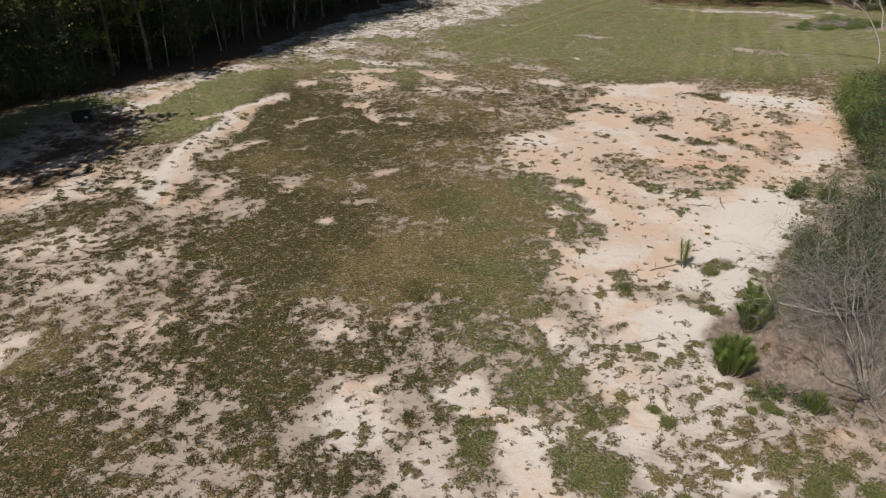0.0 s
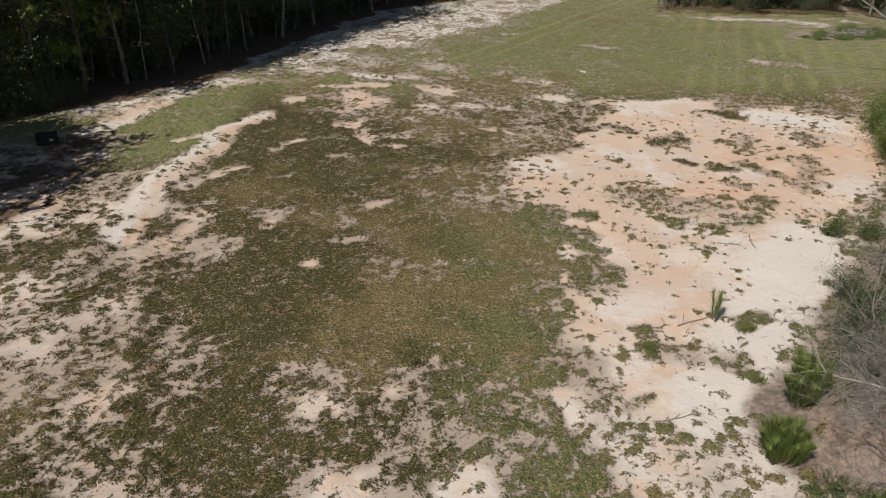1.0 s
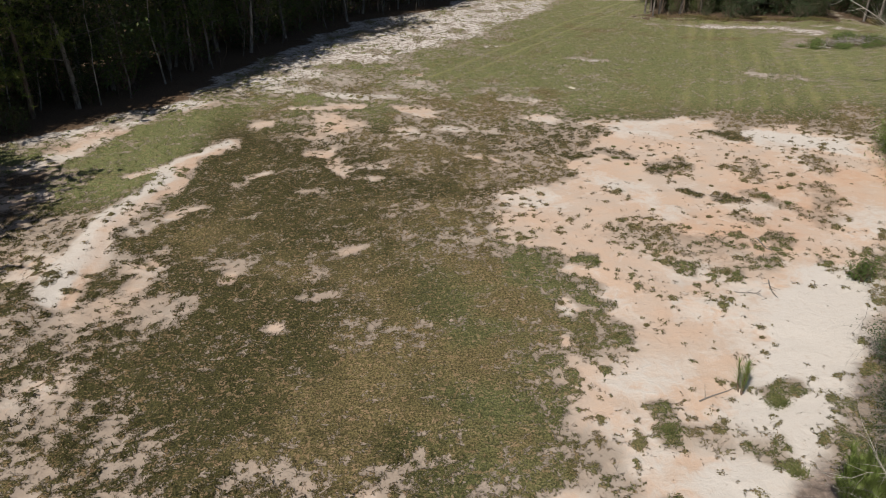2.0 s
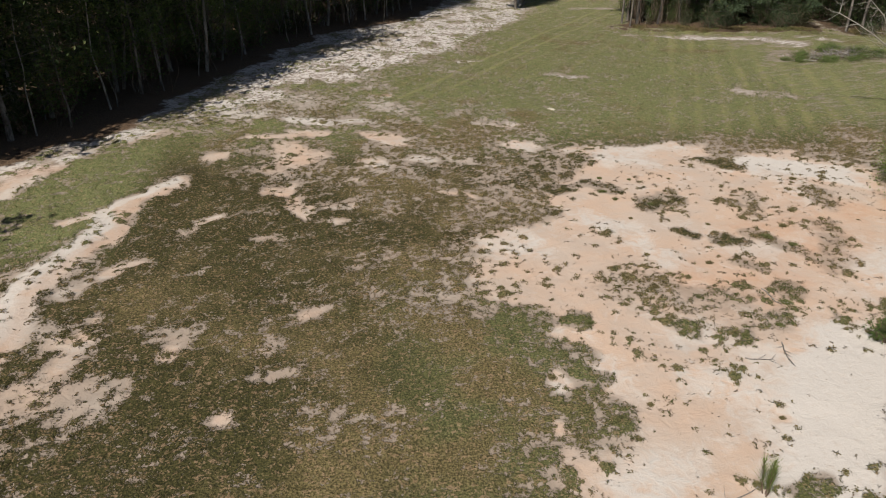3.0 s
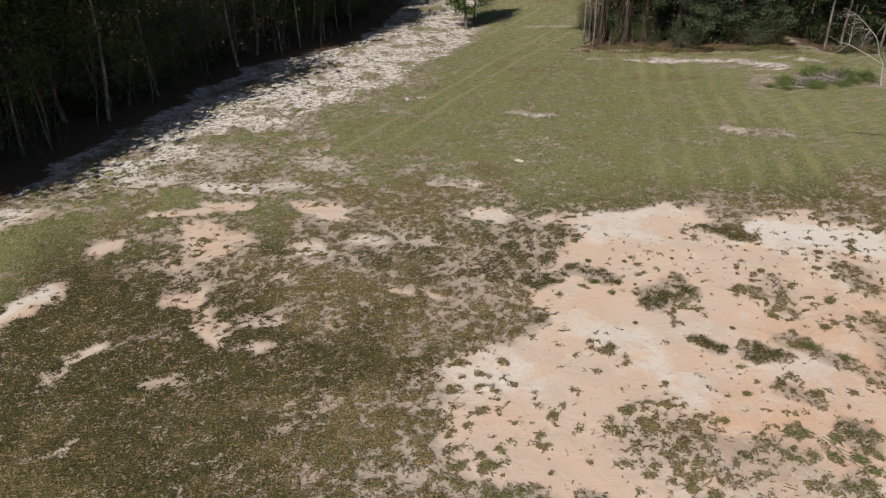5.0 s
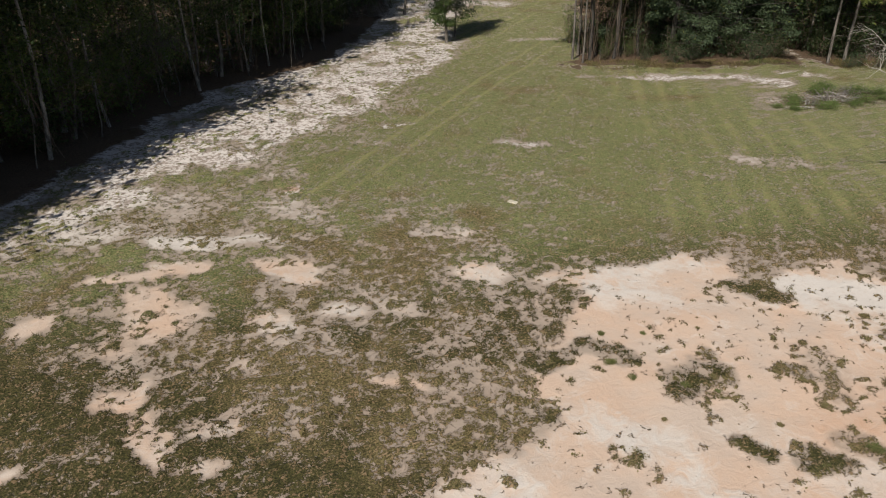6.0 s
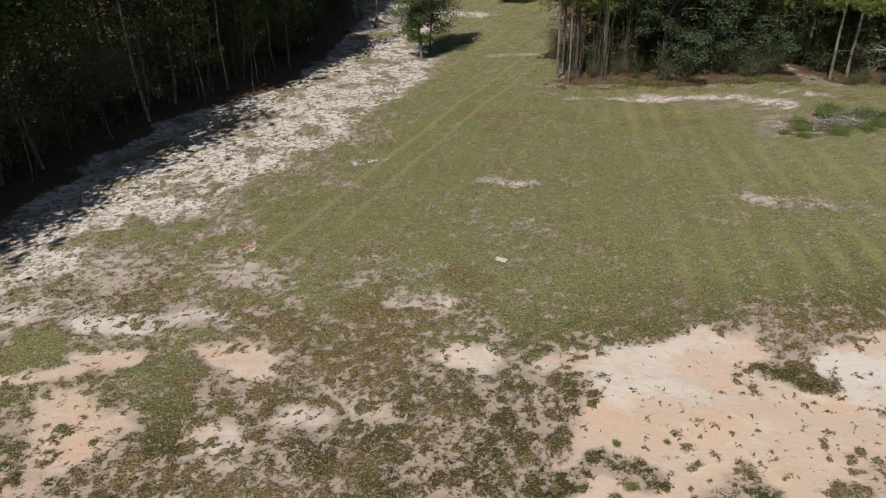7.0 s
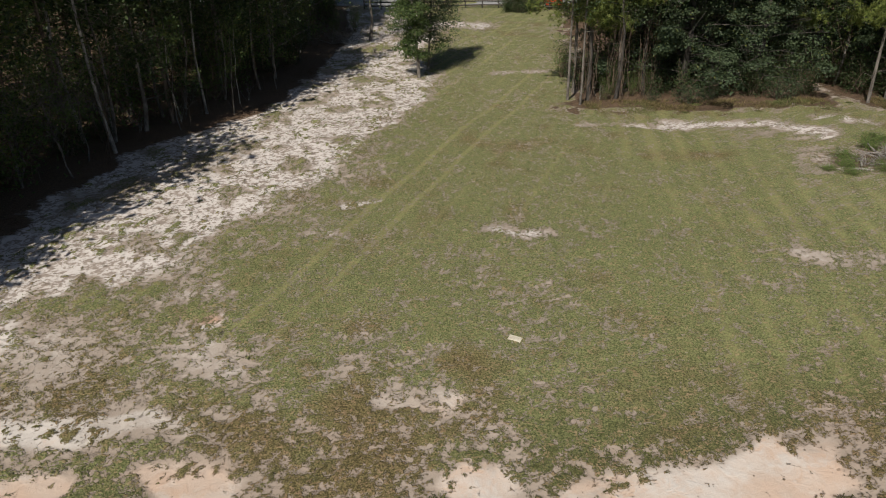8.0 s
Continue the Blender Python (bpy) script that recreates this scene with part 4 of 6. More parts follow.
def pine(name, seed, tall, r, lo, reach, clumps, label, lean=(0, 0), bark=None):
    """A straight scaly trunk, dead stubs, and needle tufts at the limbs' ends."""
    rng = np.random.default_rng(seed)
    root = tagged(new(name), label, "pine tree")
    b = Build()
    pts = wiggle(rng, (0, 0, -0.15), (lean[0], lean[1], tall), 9, 0.05)
    radii = [r * 1.15, r] + [r * (1 - 0.8 * i / 8) for i in range(2, 9)]
    b.tube(pts, radii, 8, False)
    ends = []
    limbs_on(rng, b, pts, radii, int((tall - lo) * 1.8), lo / tall, 0.98, reach, 0.15, ends)
    for k in range(9):
        h = rng.uniform(1.5, lo)
        a = rng.uniform(0, 2 * math.pi)
        c = pts[0] + (pts[-1] - pts[0]) * h / tall
        b.tube([c, c + np.array([math.cos(a), math.sin(a), 0.1]) * rng.uniform(0.3, 1.0)], [0.02, 0.006], 3, False)
    part("trunk", b.mesh("trunk", bark or M_BARK_PINE), root)
    ends = np.array(ends)
    pick = ends[rng.integers(0, len(ends), clumps)] + rng.normal(0, 0.22, (clumps, 3))
    k = 22
    d = rng.normal(size=(clumps * k, 3)) + (0, 0, 0.35)
    d /= np.linalg.norm(d, axis=1, keepdims=True)
    c = np.repeat(pick, k, 0)
    s = np.cross(d, rng.normal(size=d.shape))
    s /= np.linalg.norm(s, axis=1, keepdims=True)
    ln = rng.uniform(0.16, 0.3, (clumps * k, 1))
    v = np.stack([c + s * 0.013, c + d * ln, c - s * 0.013], 1).reshape(-1, 3)
    part("crown", mesh_np("crown", v, np.arange(len(v)).reshape(-1, 3), M_NEEDLE), root)
    return root


def shrub(name, seed, tall, wide, leaves, leaf, label, foliage=None, bark=None, category="shrub"):
    """Many stems from one foot, leaves in clumps down to the ground."""
    rng = np.random.default_rng(seed)
    root = tagged(new(name), label, category)
    b = Build()
    ends = []
    for k in range(11):
        a = k * 2.4
        d = wide * 0.5 * rng.uniform(0.15, 0.95)
        h = tall * rng.uniform(0.5, 1.0) * (1 - 0.35 * (d / (wide * 0.5)) ** 2)
        p = wiggle(rng, (0.1 * math.cos(a), 0.1 * math.sin(a), -0.05), (math.cos(a) * d, math.sin(a) * d, h), 6, 0.05 * tall)
        b.tube(p, [0.03, 0.026, 0.022, 0.018, 0.012, 0.006], 5, False)
        ends.extend(p[1:])
        for q in range(4):
            s = p[2 + q % 4]
            e = s + rng.normal(0, 1, 3) * (0.2 * wide, 0.2 * wide, 0.12 * tall)
            e[2] = max(e[2], 0.08)
            b.tube([s, (s + e) / 2 + rng.normal(0, 0.03, 3), e], [0.012, 0.009, 0.004], 3, False)
            ends.extend([(s + e) / 2, e])
    part("stem", b.mesh("stem", bark or M_TWIG), root)
    ends = np.array(ends)
    c = ends[rng.integers(0, len(ends), leaves)] + rng.normal(0, 1, (leaves, 3)) * 0.11 * (wide + tall) * 0.5
    c[:, 2] = np.abs(c[:, 2]) + 0.03
    v, f = leaf_cards(rng, c, leaf, 0.4, 0.5, 0.2)
    part("leaves", mesh_np("leaves", v, f, foliage or M_LEAF), root)
    return root


def feathery_sapling(name, seed, tall, wide, count, label, shoots=9):
    """Upright plumes of fine needles on several shoots."""
    rng = np.random.default_rng(seed)
    root = tagged(new(name), label, "sapling")
    b = Build()
    vs = []
    for k in range(shoots):
        a = k * 2.4 + rng.uniform(-0.3, 0.3)
        d = wide * 0.5 * math.sqrt((k + 0.3) / shoots)
        h = tall * rng.uniform(0.7, 1.0) * (1 - 0.4 * (d / (wide * 0.5)) ** 2)
        foot = np.array([math.cos(a) * d * 0.35, math.sin(a) * d * 0.35, -0.04])
        tip = np.array([math.cos(a) * d, math.sin(a) * d, h])
        p = wiggle(rng, foot, tip, 6, 0.02 * tall)
        b.tube(p, [0.022, 0.02, 0.017, 0.013, 0.009, 0.004], 5, False)
        f = rng.uniform(0.08, 1.0, count // shoots) ** 0.8
        seg = np.minimum((f * 5).astype(int), 4)
        w = (f * 5 - seg)[:, None]
        P = np.array(p)
        c = P[seg] * (1 - w) + P[seg + 1] * w
        az = rng.uniform(0, 2 * math.pi, len(f))
        out = np.stack([np.cos(az), np.sin(az), rng.uniform(0.7, 3.2, len(f))], 1)
        out /= np.linalg.norm(out, axis=1, keepdims=True)
        ln = (0.2 + 0.14 * tall) * rng.uniform(0.5, 1.25, len(f)) * (1.15 - 0.5 * f)
        side = np.stack([-np.sin(az), np.cos(az), 0 * az], 1) * 0.0065
        vs.append(np.stack([c - side, c + side, c + out * ln[:, None]], 1).reshape(-1, 3))
    part("stem", b.mesh("stem", M_TWIG), root)
    v = np.concatenate(vs)
    part("needles", mesh_np("needles", v, np.arange(len(v)).reshape(-1, 3), M_FERN), root)
    return root


def dead_shrub(name, seed, tall, spread, label, stems=8, lean=(0, 0), mat=None, depth=4, kids=4, r=0.055, category="dead shrub"):
    """Bare grey stems that fork again and again into fine twigs."""
    rng = np.random.default_rng(seed)
    root = tagged(new(name), label, category)

    def grow(b, start, way, ln, rad, lv):
        n = 4 if lv < 3 else 3
        pts = [np.array(start)]
        d = np.array(way)
        for i in range(n):
            d = d + rng.normal(0, 0.2, 3) + (0, 0, 0.03 - 0.05 * lv)
            d /= np.linalg.norm(d)
            pts.append(pts[-1] + d * ln / n)
            if pts[-1][2] < 0.1:
                pts[-1][2] = 0.1
        b.tube(pts, [rad * (1 - 0.6 * i / n) for i in range(n + 1)], 5 if lv == 0 else 3, False)
        if lv >= depth - 1:
            return
        for k in range(kids if lv else kids + 2):
            i = rng.integers(1, n + 1)
            w = d + rng.normal(0, 0.62, 3) + (0, 0, 0.12)
            w /= np.linalg.norm(w)
            grow(b, pts[i], w, ln * rng.uniform(0.45, 0.72), rad * 0.46, lv + 1)

    for k in range(stems):
        b = Build()
        a = k * 2.4 + rng.uniform(-0.4, 0.4)
        t = spread * rng.uniform(0.2, 1.0)
        way = np.array([math.cos(a) * t + lean[0], math.sin(a) * t + lean[1], 1.0])
        way /= np.linalg.norm(way)
        foot = (math.cos(a) * 0.14, math.sin(a) * 0.14, -0.08)
        grow(b, foot, way, tall * rng.uniform(0.5, 0.72), r * rng.uniform(0.7, 1.2), 0)
        part("stem", b.mesh("stem", mat or M_DEAD), root)
    return root


def weed_clump(name, seed, wide, tall, leaves, label, foliage):
    """A low clump of arching leaves."""
    rng = np.random.default_rng(seed)
    root = tagged(new(name), label, "weed")
    roots = np.zeros((leaves, 3))
    lobes = rng.normal(0, wide * 0.085, (7, 2))
    roots[:, :2] = lobes[rng.integers(0, 7, leaves)] + np.clip(rng.normal(0, wide * 0.13, (leaves, 2)), -wide * 0.22, wide * 0.22)
    v, f = blades(rng, roots, np.full(leaves, tall), np.full(leaves, 0.02), 0.9, 2)
    part("grass_tuft", mesh_np("grass_tuft", v, f, foliage), root)
    c = rng.normal(0, 1, (leaves, 3)) * (wide * 0.12, wide * 0.12, tall * 0.35)
    c[:, :2] += lobes[rng.integers(0, 7, leaves)]
    c[:, 2] = np.abs(c[:, 2]) + 0.02
    v, f = leaf_cards(rng, c, 0.05, 0.9, 0.5)
    part("foliage", mesh_np("foliage", v, f, foliage), root)
    return root


def at(ob, x, y, rz=0.0, s=1.0, dz=0.0, tilt=(0, 0)):
    """A pose on the ground."""
    return pose(x, y, zat(x, y) + dz, tilt[0], tilt[1], rz) @ Matrix.Scale(s, 4)


def place(ob, x, y, rz=0.0, s=1.0, dz=0.0):
    ob.matrix_basis = at(ob, x, y, rz, s, dz)
    return ob


def sow(kinds, spots, rng, lo=0.85, hi=1.15, dz=0.0):
    """Copies of kinds, in turn at random, at spots; the first of each kind takes a spot itself."""
    used = set()
    for x, y in spots:
        k = int(rng.integers(0, len(kinds)))
        rz, s = rng.uniform(0, 360), rng.uniform(lo, hi)
        if k not in used:
            used.add(k)
            place(kinds[k], x, y, rz, s, dz)
        else:
            copy_thing(kinds[k], at(kinds[k], x, y, rz, s, dz))
    for k in range(len(kinds)):
        if k not in used:
            place(kinds[k], -40 - 3 * k, 60, 0, 1, dz)


def scatter(rng, tries, box, inside, gap):
    """Spots in a box where inside() holds, no two nearer than gap."""
    out = []
    for _ in range(tries):
        x, y = rng.uniform(box[0], box[1]), rng.uniform(box[2], box[3])
        if inside(x, y) and all((x - a) ** 2 + (y - b) ** 2 > gap * gap for a, b in out):
            out.append((x, y))
    return out


def wood1(x, y):
    return float(in_wood(np.array([x]), np.array([y]))[0])


def grove1(x, y):
    return float(in_grove(np.array([x]), np.array([y]))[0])


def tag_group(obs, group):
    for o in obs:
        tagged(o, group=group)


# ---- the western wood
W_SLIM = [
    broadleaf("slim_tree", 201, 13.0, 0.075, 3.0, 2.2, 2500, 0.18, "slim grey-barked tree in the dark wood edge", rise=0.7, clump=0.5, vines=5),
    broadleaf("slim_tree", 202, 11.0, 0.06, 2.0, 2.0, 2500, 0.175, "slim grey-barked tree in the dark wood edge", rise=0.6, clump=0.5, vines=7),
    broadleaf("slim_tree", 203, 14.5, 0.09, 3.6, 2.4, 2600, 0.18, "slim grey-barked tree in the dark wood edge", rise=0.7, clump=0.5, lean=(0.9, 0.3), vines=4),
    pine("wood_pine", 204, 16.0, 0.12, 5.0, 1.9, 260, "tall pine with a bare scaly trunk in the wood"),
    broadleaf("broad_tree", 205, 12.0, 0.12, 1.6, 2.8, 3300, 0.19, "dense dark-leaved tree in the wood"),
]
tag_group(W_SLIM, "trees of the western wood")
rng_w = np.random.default_rng(31)
gap = lambda x, y: y > 28 and y < 43 and -44.0 < 0.8 * x - 0.6 * y < -36.5
spots = scatter(rng_w, 1500, (-48, 14, 14, 124), lambda x, y: 0.3 < wood1(x, y) < 5 and not gap(x, y), 1.55)
spots += scatter(rng_w, 900, (-62, 12, 14, 124), lambda x, y: 5 < wood1(x, y) < 18, 3.0)
sow(W_SLIM, spots, rng_w)
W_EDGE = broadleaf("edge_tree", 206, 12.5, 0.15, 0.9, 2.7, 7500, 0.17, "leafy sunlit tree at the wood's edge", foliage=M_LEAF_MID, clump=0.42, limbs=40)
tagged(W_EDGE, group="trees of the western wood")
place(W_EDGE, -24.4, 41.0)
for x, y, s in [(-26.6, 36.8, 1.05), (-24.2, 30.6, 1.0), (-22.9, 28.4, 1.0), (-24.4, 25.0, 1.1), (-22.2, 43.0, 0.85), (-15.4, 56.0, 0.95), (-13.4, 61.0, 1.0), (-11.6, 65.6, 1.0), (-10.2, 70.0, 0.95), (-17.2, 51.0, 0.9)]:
    copy_thing(W_EDGE, at(W_EDGE, x, y, 67 * x, s))
EDGE_PINE = pine("edge_pine", 207, 14.0, 0.14, 2.2, 2.0, 900, "pine with bright green needle tufts at the wood's edge")
tagged(EDGE_PINE, group="trees of the western wood")
place(EDGE_PINE, -21.0, 43.6)
for x, y, s in [(-24.6, 40.2, 1.1), (-19.4, 45.6, 0.9)]:
    copy_thing(EDGE_PINE, at(EDGE_PINE, x, y, 67 * x, s))
W_BUSH = [
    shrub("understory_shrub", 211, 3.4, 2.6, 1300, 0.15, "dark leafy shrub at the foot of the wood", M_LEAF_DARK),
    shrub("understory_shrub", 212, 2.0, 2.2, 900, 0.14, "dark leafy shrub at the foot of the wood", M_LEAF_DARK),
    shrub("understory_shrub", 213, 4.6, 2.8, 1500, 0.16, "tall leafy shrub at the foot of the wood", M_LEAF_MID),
    dead_shrub("twig_tangle", 214, 2.4, 0.9, "tangle of grey dead twigs at the wood edge", 4, depth=3, kids=3, r=0.02),
]
tag_group(W_BUSH, "undergrowth of the western wood")
spots = scatter(rng_w, 1600, (-40, 14, 20, 122), lambda x, y: 0.2 < wood1(x, y) < 13, 1.65)
sow(W_BUSH, spots, rng_w, 0.7, 1.2)
for x, y, s in [(-23.4, 38.6, 0.6), (-22.3, 39.7, 0.5), (-21.2, 40.9, 0.55), (-20.2, 42.2, 0.45), (-23.0, 40.4, 0.8), (-24.4, 37.6, 0.7), (-19.3, 43.4, 0.35)]:
    c = copy_thing(W_BUSH[2], at(W_BUSH[2], x, y, 83 * x, s))
    tagged(c, "sunlit leafy shrub at the foot of the wood")


def far_woods(name, seed, inside, box, count, tall, label):
    """Leaves of the woods beyond the trees that stand singly."""
    rng = np.random.default_rng(seed)
    x, y = rng.uniform(box[0], box[1], count * 4), rng.uniform(box[2], box[3], count * 4)
    k = inside(x, y)
    x, y = x[k][:count], y[k][:count]
    top = tall * (0.7 + 0.5 * vnoise(x, y, 4.0, seed))
    c = np.stack([x, y, height(x, y) + rng.uniform(0.02, 1.0, len(x)) * top], 1)
    v, f = leaf_cards(rng, c, 0.75, 0.2, 0.6)
    tagged(new(name, mesh_np(name, v, f, M_LEAF_DARK)), label, "woods", kind="stuff")


far_woods("far_woods", 41, lambda x, y: (in_wood(x, y) > 20) & (in_wood(x, y) < 34), (-85, 0, 10, 140), 14000, 13.0, "dark dense woods behind the first trees")
far_woods("far_woods", 42, lambda x, y: (in_grove(x, y) > 16) & (x > 24), (22, 95, 84, 125), 9000, 12.0, "dark dense woods behind the grove")
far_woods("far_woods", 43, lambda x, y: y > 130 + 0 * x, (-60, 110, 128, 160), 14000, 13.0, "dark woods beyond the road")

def shade_canopy():
    """An unseen layer of leaves, added overhead to darken the western wood."""
    rng = np.random.default_rng(44)
    x, y = rng.uniform(-80, 12, 90000), rng.uniform(14, 124, 90000)
    d = in_wood(x, y)
    k = (d > 1.6 + 5 * step(22, 28, y) * (1 - step(44, 50, y)) + 4 * step(58, 64, y) * (1 - step(84, 90, y))) & (d < 38)
    x, y, d = x[k][:12500], y[k][:12500], d[k][:12500]
    c = np.stack([x, y, 8.8 + rng.uniform(0, 4.5, len(x)) * np.minimum(1, d / 5)], 1)
    v, f = leaf_cards(rng, c, 0.8, 1.0, 0.65)
    tagged(new("shade_leaves", mesh_np("shade_leaves", v, f, M_LEAF_DARK)), "unseen leaf layer added to shade the western wood", "woods", kind="stuff")


shade_canopy()
SUNLIT_TRUNK = [
    broadleaf("sunlit_trunk_tree", 208, 12.5, 0.065, 5.5, 1.6, 900, 0.17, "slender tree at the wood's edge, bark lightened as if sunlit", bark=M_BARK_SUNLIT, clump=0.5, vines=3),
    broadleaf("sunlit_trunk_tree", 209, 11.5, 0.045, 6.0, 1.4, 700, 0.17, "slender tree at the wood's edge, bark lightened as if sunlit", bark=M_BARK_SUNLIT, clump=0.5, lean=(0.5, -0.4)),
]
tag_group(SUNLIT_TRUNK, "trees of the western wood")
for k, (x, y, s, rz) in enumerate([(-5.2, 73.7, 1.5, 0), (-2.3, 79.1, 0.9, 0), (-0.9, 80.6, 0.85, 90), (1.1, 82.6, 0.8, 60), (-7.2, 75.9, 1.2, 70), (-14.6, 52.5, 1.3, 30), (-11.1, 61.0, 1.1, 200), (-16.9, 48.2, 0.95, 100), (-18.6, 49.8, 0.95, 250), (-21.2, 46.9, 1.1, 160), (-9.4, 66.4, 0.9, 20)]):
    t = SUNLIT_TRUNK[k % 2]
    if k < 2:
        place(t, x, y, rz, s)
    else:
        copy_thing(t, at(t, x, y, rz, s))

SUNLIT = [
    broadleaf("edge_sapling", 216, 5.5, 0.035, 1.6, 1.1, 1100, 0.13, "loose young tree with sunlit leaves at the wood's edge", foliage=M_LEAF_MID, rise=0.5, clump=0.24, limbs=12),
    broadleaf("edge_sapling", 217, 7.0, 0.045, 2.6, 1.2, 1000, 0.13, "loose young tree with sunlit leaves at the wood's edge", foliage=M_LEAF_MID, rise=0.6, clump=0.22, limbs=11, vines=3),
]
tag_group(SUNLIT, "trees of the western wood")
for k, (x, y, s) in enumerate([(-6.4, 72.6, 1.1), (-2.2, 77.4, 0.9), (-6.6, 70.2, 1.0), (-9.4, 64.4, 1.1), (-11.4, 59.8, 1.0), (-12.6, 56.2, 1.1), (-14.4, 53.0, 0.9), (0.8, 80.0, 0.9), (3.6, 86.0, 1.0), (-17.4, 50.6, 1.0), (-19.6, 46.8, 1.1), (-20.8, 44.6, 1.0), (-22.6, 40.0, 1.0), (-24.0, 36.6, 1.1), (5.6, 94.6, 1.0)]):
    t = SUNLIT[k % 2]
    if k < 2:
        place(t, x, y, 50 * k, s)
    else:
        copy_thing(t, at(t, x, y, 67 * k, s))

TWIGGY = dead_shrub("twiggy_tree", 218, 6.0, 0.35, "bare grey twiggy tree at the wood's edge", 3, (0.05, -0.05), M_BARK_GREY, 4, 5, 0.05, "dead tree")
tagged(TWIGGY, group="trees of the western wood")
place(TWIGGY, -7.8, 73.6)
for x, y, s, rz in [(-9.2, 70.4, 1.0, 80), (-11.0, 66.6, 1.1, 300)]:
    copy_thing(TWIGGY, at(TWIGGY, x, y, rz, s))

# ---- the northern grove
G_VINE = [
    broadleaf("vine_hung_tree", 221, 12.0, 0.13, 4.6, 1.9, 3200, 0.15, "dark trunk hung with bare brown vines at the grove's corner", vines=18, bark=M_BARK_VINE),
    broadleaf("vine_hung_tree", 222, 11.0, 0.1, 4.2, 1.7, 2600, 0.15, "dark trunk hung with bare brown vines at the grove's corner", vines=20, bark=M_BARK_VINE, lean=(-0.5, 0)),
]
tag_group(G_VINE, "trees of the grove")
for k, (x, y, s) in enumerate([(23.4, 76.9, 1.0), (25.1, 76.5, 1.05), (25.9, 78.6, 0.95), (27.2, 76.7, 1.0), (28.0, 78.6, 1.1), (24.4, 79.4, 0.9)]):
    t = G_VINE[k % 2]
    if k < 2:
        place(t, x, y, 40 * k, s)
    else:
        copy_thing(t, at(t, x, y, 67 * k, s))
G_PINE = pine("bare_pine", 223, 15.0, 0.085, 7.0, 1.7, 500, "slim pine with a bare straight trunk at the grove's corner", bark=M_BARK_GREY)
tagged(G_PINE, group="trees of the grove")
place(G_PINE, 22.1, 77.3)
copy_thing(G_PINE, at(G_PINE, 22.5, 76.1, 70, 0.9))
G_PINE2 = pine("grove_pine", 228, 14.0, 0.085, 3.5, 1.7, 1500, "young pine with bright needle tufts in the grove", bark=M_BARK_GREY)
tagged(G_PINE2, group="trees of the grove")
place(G_PINE2, 23.6, 77.4, 0, 1.15)
for x, y, s, rz in [(25.6, 77.2, 1.2, 70), (23.2, 79.0, 1.15, 10), (38.9, 70.3, 1.0, 130), (40.4, 70.6, 1.1, 200), (42.6, 69.0, 0.95, 20), (37.2, 76.5, 0.9, 300), (25.8, 79, 1.0, 250), (44.5, 68.5, 1.1, 160)]:
    copy_thing(G_PINE2, at(G_PINE2, x, y, rz, s))
G_OAK = [
    broadleaf("dark_oak", 224, 10.0, 0.24, 0.6, 3.0, 17000, 0.16, "broad dark oak with foliage down to the ground", bark=M_BARK_DARK, foliage=M_LEAF, rise=0.15, clump=0.42, limbs=44, lobes=120),
    broadleaf("dark_oak", 225, 9.0, 0.2, 0.5, 2.7, 15000, 0.155, "broad dark oak with foliage down to the ground", bark=M_BARK_DARK, foliage=M_LEAF, rise=0.12, clump=0.41, limbs=44, lobes=105),
]
tag_group(G_OAK, "trees of the grove")
for k, (x, y, s, rz) in enumerate([(29.6, 76.0, 1.0, 0), (33.9, 75.0, 1.0, 80), (31.6, 77.2, 1.1, 150), (36.0, 76.6, 0.9, 220), (28.2, 79.5, 1.0, 300), (33.0, 80.5, 1.1, 40), (42.5, 74.5, 1.0, 10), (46.0, 72.5, 1.1, 100), (40.6, 79.0, 1.0, 190), (49.5, 71.0, 1.1, 280)]):
    t = G_OAK[k % 2]
    if k < 2:
        place(t, x, y, rz, s)
    else:
        copy_thing(t, at(t, x, y, rz, s))
rng_g = np.random.default_rng(33)
spots = scatter(rng_g, 900, (23, 66, 58, 104), lambda x, y: 4.5 < grove1(x, y) < 19 and x > 29.5 + 0.26 * (y - 84) and abs(x - 38.3 - 0.1 * (y - 72)) > 1.3 or (x > 44 and 0.5 < grove1(x, y) < 8), 2.7)
for x, y in spots:
    t = W_SLIM[int(rng_g.integers(0, 5))]
    c = copy_thing(t, at(t, x, y, rng_g.uniform(0, 360), rng_g.uniform(0.85, 1.1)))
    tagged(c, "slim tree in the shade of the grove" if t.name.startswith("slim") else "tree in the shade of the grove", group="trees of the grove")
